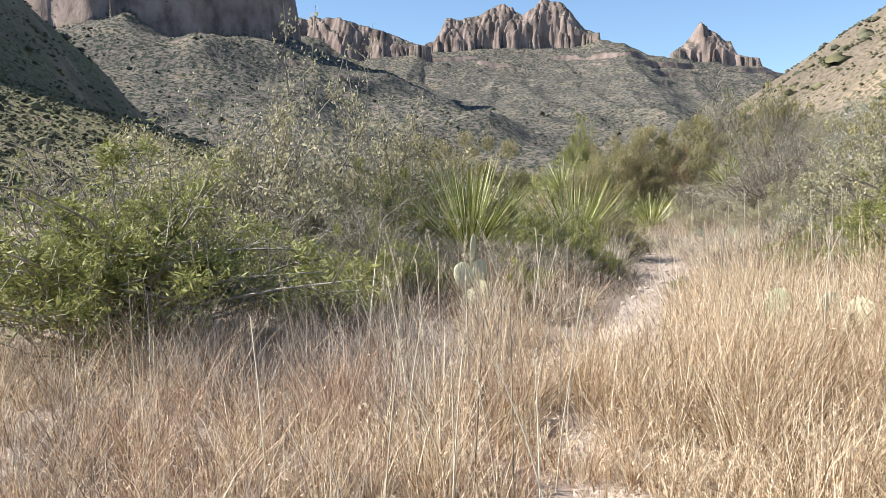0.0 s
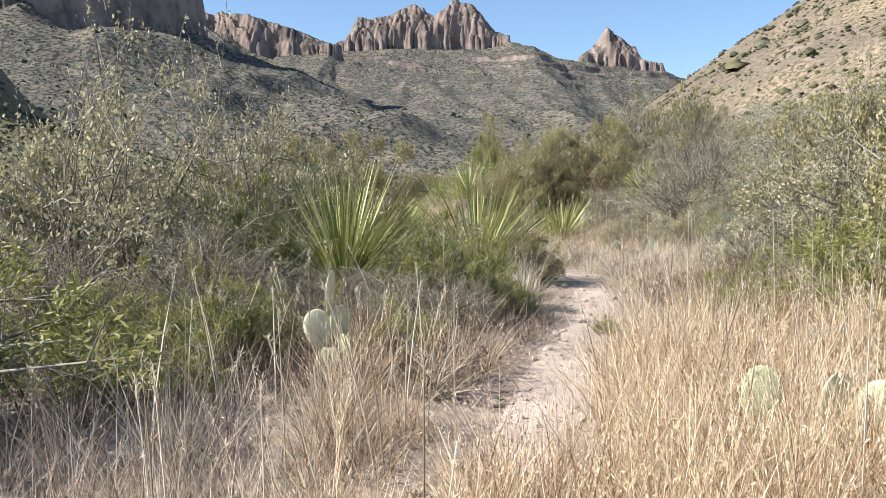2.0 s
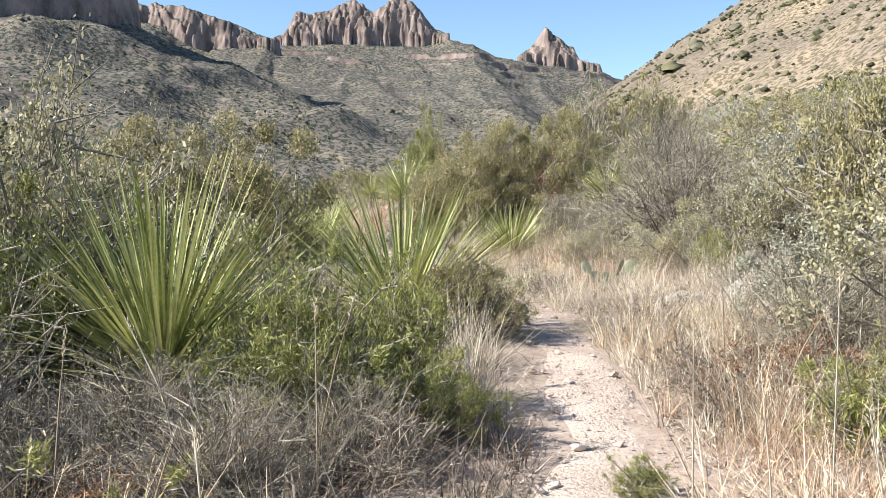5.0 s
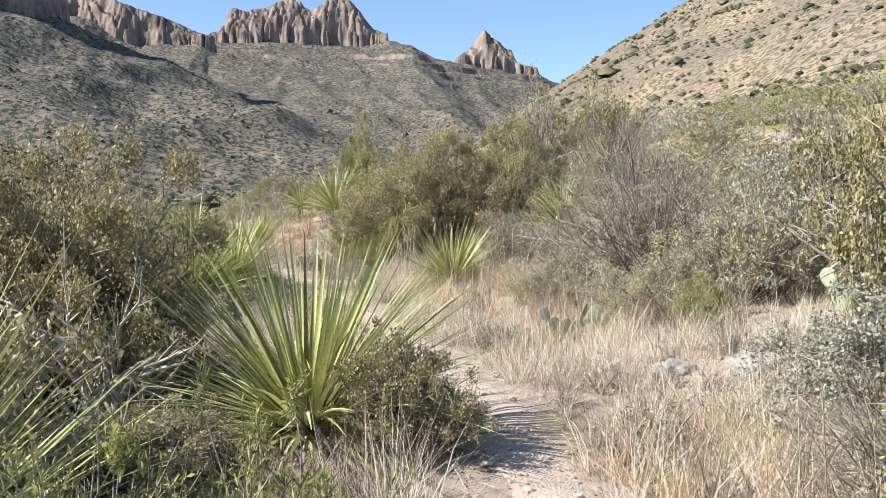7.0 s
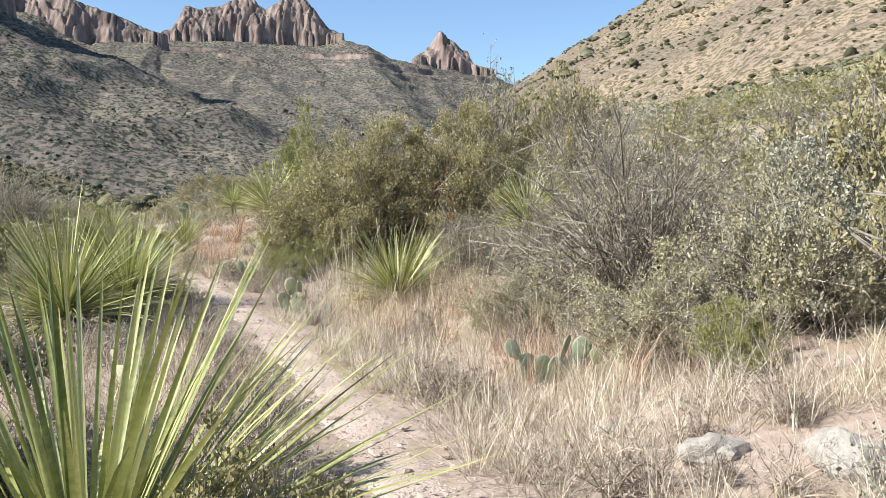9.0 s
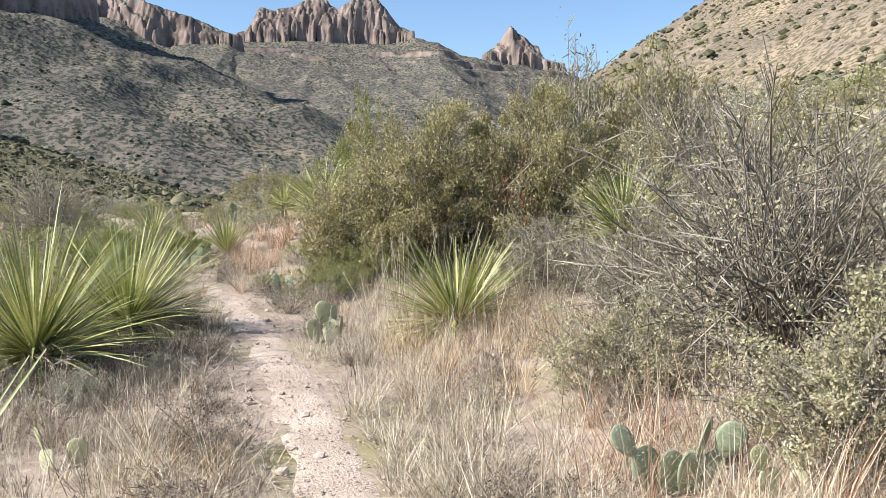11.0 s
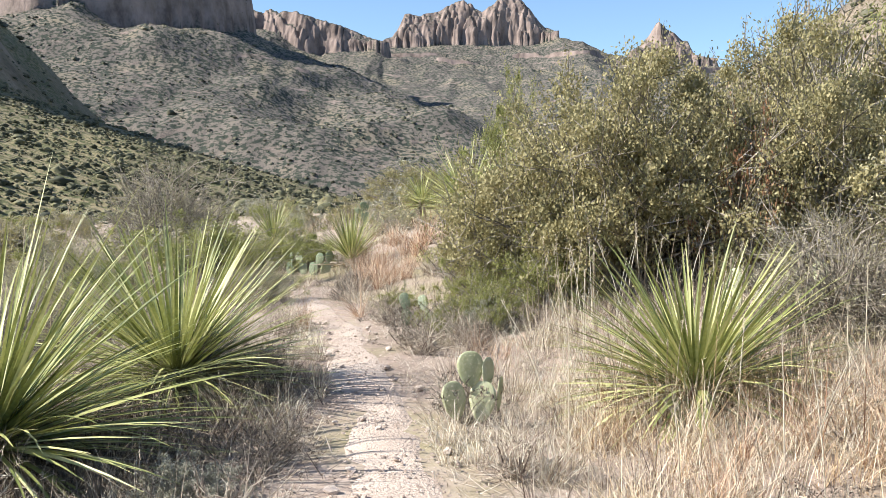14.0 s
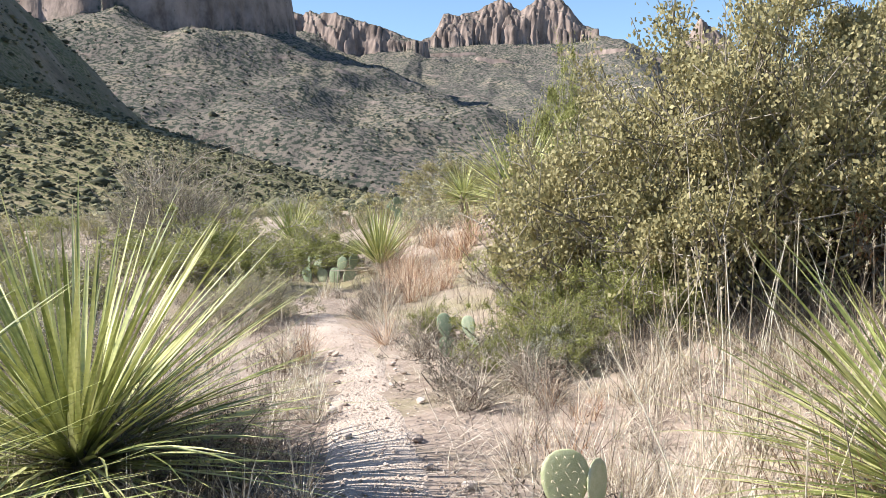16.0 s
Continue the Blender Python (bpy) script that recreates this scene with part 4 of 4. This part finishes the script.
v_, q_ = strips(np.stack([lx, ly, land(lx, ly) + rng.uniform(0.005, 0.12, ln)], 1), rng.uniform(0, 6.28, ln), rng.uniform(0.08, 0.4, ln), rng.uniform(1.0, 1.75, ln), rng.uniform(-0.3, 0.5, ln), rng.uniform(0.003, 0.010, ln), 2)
tagged(new("litter_and_shade", quads_mesh("litter_and_shade", v_, q_, LITTER_SHADE)), "fallen leaves under the sotol, darkened to stand in for its shade", "litter", kind="stuff")


# ---- sotols ----
def sotol_leaf(seed, length, arch, width=0.021):
    """One folded strap that tapers to a point and arches over; it lies along +x."""
    k = 7
    s = np.linspace(0, 1, k)
    ang = -arch * s ** 1.5
    x = np.concatenate([[0], np.cumsum(np.cos(ang[1:]) * length / (k - 1))])
    z = np.concatenate([[0], np.cumsum(np.sin(ang[1:]) * length / (k - 1))])
    w = width * np.where(s < 0.08, 1.5, 1.0) * (1 - s ** 2.2) + 0.002
    v, q = [], []
    for i in range(k):
        v += [(x[i], -w[i] / 2, z[i] + w[i] * 0.22), (x[i], 0, z[i]), (x[i], w[i] / 2, z[i] + w[i] * 0.22)]
    for i in range(k - 1):
        q += [(3 * i, 3 * i + 1, 3 * i + 4, 3 * i + 3), (3 * i + 1, 3 * i + 2, 3 * i + 5, 3 * i + 4)]
    return quads_mesh("leaf", np.array(v), np.array(q), SOTOL)


LEAF_KINDS = [sotol_leaf(0, 1.0, 0.05), sotol_leaf(1, 1.0, 0.22), sotol_leaf(2, 1.0, 0.45), sotol_leaf(3, 1.0, 0.75)]


def sotol(x, y, length, n, seed, label, trunk=0.22, lift=0.0, upright=0.0, width=1.0, top=84.0, extra=0):
    r = random.Random(seed)
    root = tagged(new("sotol"), label, "sotol", group="sotols along the path")
    z0 = ground_z(x, y) + lift
    root.matrix_basis = pose(x, y, z0)
    bm = bmesh.new()
    bmesh.ops.create_cone(bm, cap_ends=True, segments=12, radius1=0.11, radius2=0.075, depth=trunk + 0.1)
    for v in bm.verts:
        v.co += Vector((r.uniform(-1, 1), r.uniform(-1, 1), 0)) * 0.015
        v.co.z += trunk / 2
    part("trunk", bm_mesh("trunk", bm, SOTOL_DRY), root)
    for k in range(n):
        u = (k + 0.5) / n
        low = math.sin(radians(upright - 14))
        pitch = math.degrees(math.asin(math.sin(radians(top)) * (1 - u) + low * u)) + r.gauss(0, 6)
        bend = 0 if pitch > 62 else 1 if pitch > 35 else 2 if pitch > 8 else 3
        lf = part("leaf", LEAF_KINDS[min(3, max(0, bend + r.choice((-1, 0, 0, 1))))], root)
        yaw = k * 137.508 + r.gauss(0, 9)
        L = length * r.uniform(0.78, 1.08) * (1 - 0.22 * u) * (0.72 + 0.28 * min(1.0, u * 7))
        a = radians(yaw)
        lf.matrix_basis = pose(0.03 * math.cos(a), 0.03 * math.sin(a), trunk * (1.05 - 0.45 * u), 0, -pitch, yaw) @ pose(0, 0, 0, r.gauss(0, 14)) @ Matrix.Diagonal((L, width * r.uniform(0.8, 1.25), 1, 1))
    # the crowded inner leaves, too many to count
    m = extra
    if m:
        a = rng.uniform(0, 6.28, m)
        up = np.arcsin(np.sin(radians(top)) * (1 - rng.random(m)) + math.sin(radians(upright - 20)) * rng.random(m))
        base = np.stack([0.05 * np.sin(a), 0.05 * np.cos(a), np.full(m, trunk * 0.8)], 1)
        v, q = strips(base, a, length * rng.uniform(0.6, 1.0, m), np.pi / 2 - up, rng.uniform(0.0, 0.55, m), 0.021 * width * rng.uniform(0.7, 1.25, m), 5)
        v[:, 2] = np.maximum(v[:, 2], 0.012)
        tagged(part("inner_foliage", quads_mesh("inner_foliage", v, q, SOTOL_INNER), root), kind="stuff")
    # dry skirt of old leaves below the live ones
    m = 90
    a = rng.uniform(0, 6.28, m)
    base = np.stack([0.05 * np.sin(a), 0.05 * np.cos(a), rng.uniform(0.03, max(0.06, trunk * 0.8), m)], 1)
    v, q = strips(base, a, length * rng.uniform(0.35, 0.75, m), rng.uniform(1.25, 1.9, m), rng.uniform(0.1, 0.7, m), rng.uniform(0.012, 0.024, m), 4)
    v[:, 2] = np.maximum(v[:, 2], 0.012 + 0.03 * rng.random(len(v)))
    tagged(part("dry_skirt", quads_mesh("dry_skirt", v, q, SOTOL_DRY), root, "drooping dead straw-coloured leaves"), kind="stuff")
    return root


sotol(-1.75, 10.75, 1.45, 300, 1, "large green sotol with long stiff upright leaves", 0.2, upright=46, extra=60)
sotol(-0.32, 13.6, 1.7, 300, 2, "spreading green sotol beside the path", 0.06, upright=16, top=80, extra=60, width=1.3)
sotol(-2.05, 21.7, 1.75, 300, 3, "dense green sotol with arching glossy leaves", 0.2, upright=14, top=78, extra=170, width=1.2)
sotol(-1.6, 23.5, 1.55, 300, 4, "dense green sotol beside another sotol", 0.2, upright=14, top=78, extra=170, width=1.2)
sotol(2.2, 22.9, 1.36, 300, 5, "bright green sotol rosette in dry grass", 0.06, upright=14, top=76, extra=120, width=1.2)
sotol(-1.55, 32.4, 1.1, 150, 6, "small upright green sotol beyond rust grass", 0.12, upright=50)
sotol(3.95, 22.3, 1.0, 200, 7, "pale green sotol on the bushy slope", 0.5, lift=0.45, upright=24, top=76)
sotol(0.5, 34.4, 1.7, 260, 8, "wide dark green sotol behind evergreen shrub", 0.5, upright=14, top=70)
sotol(-0.55, 36.5, 0.9, 140, 9, "small pale sotol by prickly pear", 0.5, upright=12)
sotol(-3.8, 36.0, 1.1, 150, 10, "green sotol among low shrubs", 0.3, upright=30)


# ---- prickly pears ----
def pad_mesh(material):
    bm = bmesh.new()
    bmesh.ops.create_uvsphere(bm, u_segments=14, v_segments=10, radius=0.5)
    for v in bm.verts:
        t = v.co.z + 0.5
        v.co.x *= 0.52 + 0.34 * t
        v.co.y *= 0.095 * (1.15 - 0.35 * t)
        v.co.z = t
    return bm_mesh("pad", bm, material, smooth=True)


def spine_mesh():
    """Fine spines on a grid of areoles over both faces of a pad."""
    r = random.Random(3)
    bm = bmesh.new()
    for i in range(-3, 4):
        for j in range(1, 9):
            px_, pz = (i + (j % 2) * 0.5) * 0.125, j * 0.112
            w = (0.52 + 0.34 * pz) * 0.5 * math.sqrt(max(0, 1 - (2 * pz - 1) ** 2))
            if abs(px_) > w * 0.92:
                continue
            for sd in (-1, 1):
                y0 = sd * 0.048 * (1.15 - 0.35 * pz) * math.sqrt(max(0.02, 1 - (2 * pz - 1) ** 2 - (px_ / max(w, 0.01)) ** 2 * 0.6))
                for _ in range(2):
                    d = Vector((r.uniform(-0.06, 0.06), sd * r.uniform(0.04, 0.09), r.uniform(-0.06, 0.04)))
                    o = Vector((px_, y0, pz))
                    vs = [bm.verts.new(o + Vector((0.006, 0, 0))), bm.verts.new(o - Vector((0.006, 0, 0))), bm.verts.new(o + d)]
                    bm.faces.new(vs)
    return bm_mesh("spine_coat", bm, SPINE)


PAD_ME, BLUE_PAD_ME, SPINE_ME = pad_mesh(PAD), pad_mesh(BLUE_PAD), spine_mesh()


def prickly_pear(x, y, pads, size, seed, label, spread=1.0, lift=0.0, face=0.0, first=0, layout=(), blue=False):
    """Pads stand in the ground side by side, and younger ones sit on their upper rims."""
    r = random.Random(seed)
    root = tagged(new("prickly_pear"), label, "cactus", group="prickly pears along the path")
    root.matrix_basis = pose(x, y, ground_z(x, y) + lift)
    base, rim = [], []
    first = first or max(1, (pads + 1) // 2)
    for k in range(pads):
        L = size * r.uniform(0.85, 1.15)
        if k < first:
            u = (k - (first - 1) / 2) * 0.75
            m = pose(u * size * spread, r.uniform(-0.35, 0.35) * size * spread, -0.04, r.uniform(-12, 12), u * 9 + r.uniform(-8, 8), face + r.uniform(-30, 30))
            base.append((m, L))
        else:
            om, oL = (base if k < first * 2 or not rim else rim)[(k * 7) % len(base if k < first * 2 or not rim else rim)]
            a = r.choice((-1, 1)) * r.uniform(5, 42)
            L *= 0.85
            m = om @ pose(0.40 * oL * math.sin(radians(a)), 0, oL * (0.52 + 0.42 * math.cos(radians(a))), r.uniform(-14, 14), a * 0.6, r.uniform(-35, 35))
            rim.append((m, L))
        if layout:
            px_, pz, yaw, tip, L = layout[k]
            m = pose(px_, 0.02 * k, pz, 4 * (-1) ** k, tip, yaw)
        pad = part("pad", BLUE_PAD_ME if blue else PAD_ME, root)
        pad.matrix_basis = m @ Matrix.Diagonal((L * r.uniform(0.85, 1.05), L, L, 1))
        tagged(part("spine_coat", SPINE_ME, pad), kind="stuff")
    return root


prickly_pear(-1.58, 7.8, 5, 0.28, 1, "pale green prickly pear with one upright thin pad", lift=-0.08,
             layout=[(0.02, -0.03, -20, 4, 0.31), (-0.02, 0.24, 15, -8, 0.27), (0.12, 0.08, -60, 10, 0.28), (0.08, 0.30, 40, 12, 0.23), (0.02, 0.46, 82, 2, 0.29)])
prickly_pear(2.68, 17.5, 8, 0.25, 2, "blue-green prickly pear with stacked pads in dry grass", 0.34, lift=0.03, first=5, blue=True)
prickly_pear(0.67, 22.65, 5, 0.27, 3, "pale grey-green prickly pear beside the path",
             layout=[(-0.09, 0.04, 12, -10, 0.27), (0.06, 0.02, -14, 5, 0.28), (0.0, 0.25, 6, -3, 0.25), (0.11, 0.24, 55, 8, 0.21), (0.18, 0.08, 78, 8, 0.24)])
prickly_pear(-0.85, 18.5, 3, 0.2, 4, "small dusty prickly pear at the path edge")
prickly_pear(-1.3, 37.5, 14, 0.28, 5, "tall branching prickly pear against pale grass", blue=True)
prickly_pear(-2.3, 32.2, 8, 0.26, 6, "prickly pear behind a rust grass tussock", blue=True)
prickly_pear(0.12, 26.9, 5, 0.24, 7, "green prickly pear under the evergreen shrub", blue=True)
prickly_pear(4.85, 15.3, 9, 0.27, 8, "large pale prickly pear on the bushy slope", 0.6, lift=0.15, blue=True)
prickly_pear(3.4, 24.9, 7, 0.26, 9, "pale prickly pear in dead weeds", 1.3)
prickly_pear(0.72, 6.25, 7, 0.30, 10, "pale yellow-green prickly pear in tall grass", 0.5)
prickly_pear(3.1, 17.2, 4, 0.2, 11, "small pale prickly pear among dead weeds")
prickly_pear(0.9, 30.0, 4, 0.26, 12, "pale prickly pear beside the evergreen shrub", lift=0.1)
prickly_pear(-0.55, 13.9, 4, 0.28, 13, "dark green prickly pear behind the sotol", blue=True)


# ---- loose rocks beside the path ----
def boulder(x, y, size, seed, label):
    r = random.Random(seed)
    bm = bmesh.new()
    bmesh.ops.create_icosphere(bm, subdivisions=3, radius=1.0)
    for v in bm.verts:
        k = noise.noise(v.co * 1.3 + Vector((seed * 5.1, 0, 0))) * 0.45 + noise.noise(v.co * 4.0) * 0.12
        v.co *= 1 + k
        v.co.z *= 0.62
    ob = tagged(new("rock", bm_mesh("rock", bm, PALE_ROCK)), label, "rock", group="rocks beside the path")
    ob.matrix_basis = pose(x, y, ground_z(x, y) + size * 0.2, 0, 0, r.uniform(0, 360)) @ Matrix.Diagonal((size, size * 0.8, size, 1))


boulder(2.05, 23.3, 0.16, 1, "pale lichen-grey rock in dead weeds")
boulder(2.75, 14.9, 0.17, 2, "pale weathered rock beside dry grass")
boulder(3.15, 14.3, 0.22, 3, "pale cracked rock under silver shrub")
boulder(2.5, 15.8, 0.12, 4, "small pale rock in bleached grass")
boulder(1.75, 8.2, 0.18, 5, "pale rounded rock in tall grass")


# ---- growth on the open slopes, too far off to count ----
def clump_field(name, label, material, n, x0, x1, y0, y1, size, height_of, test):
    """Low uneven bushes, each a lump of a dozen faces."""
    xs, ys = rng.uniform(x0, x1, n), rng.uniform(y0, y1, n)
    ok = test(xs, ys)
    xs, ys = xs[ok], ys[ok]
    m = len(xs)
    zs = height_of(xs, ys)
    r = size * rng.lognormal(0, 0.45, m)
    side = 6
    th = np.arange(side) / side * 2 * np.pi
    rows = []
    for k, (rr, hh) in enumerate(((0.8, -0.15), (1.0, 0.35), (0.5, 0.65))):
        jit = rng.uniform(0.5, 1.35, (m, side))
        rows.append(np.stack([xs[:, None] + r[:, None] * rr * jit * np.cos(th + k * 0.5), ys[:, None] + r[:, None] * rr * jit * np.sin(th + k * 0.5), zs[:, None] + r[:, None] * hh * rng.uniform(0.75, 1.2, (m, side))], -1))
    top = np.stack([xs, ys, zs + r * rng.uniform(0.65, 0.95, m)], -1)[:, None]
    v = np.concatenate(rows + [top], 1)
    f = []
    for k in range(2):
        for j in range(side):
            a, b = k * side + j, k * side + (j + 1) % side
            f += [(a, b, b + side), (a, b + side, a + side)]
    for j in range(side):
        f.append((2 * side + j, 2 * side + (j + 1) % side, 3 * side))
    F = np.array(f)[None] + (np.arange(m) * (3 * side + 1))[:, None, None]
    return tagged(new(name, tris_mesh(name, v, F, material)), label, "shrubs", kind="stuff")


def away(lo, hi, spread):
    def test(x, y):
        d = np.hypot(x, y - 10)
        return (d > lo) & (d < hi) & (np.abs(x) < 20 + spread * y)
    return test


clump_field("slope_shrubs", "low olive shrubs scattered over the near slopes", CLUMP, 12000, -190, 200, 40, 230, 0.5, land, away(62, 220, 0.75))
clump_field("hill_shrubs", "dark shrubs dotted over the hillsides", CLUMP, 17000, -420, 520, 150, 700, 0.85, land, away(180, 650, 0.8))
clump_field("valley_shrubs", "dark brush on the mountain foot", CLUMP_FAR, 16000, -1000, 600, 450, 1700, 1.25, lambda x, y: np.maximum(land(x, y), mountains(x, y)), away(450, 1700, 0.62))
clump_field("west_shrubs", "dense dark brush on the western slope", CLUMP, 17000, -330, -15, 60, 420, 0.5, land, away(75, 480, 0.72))
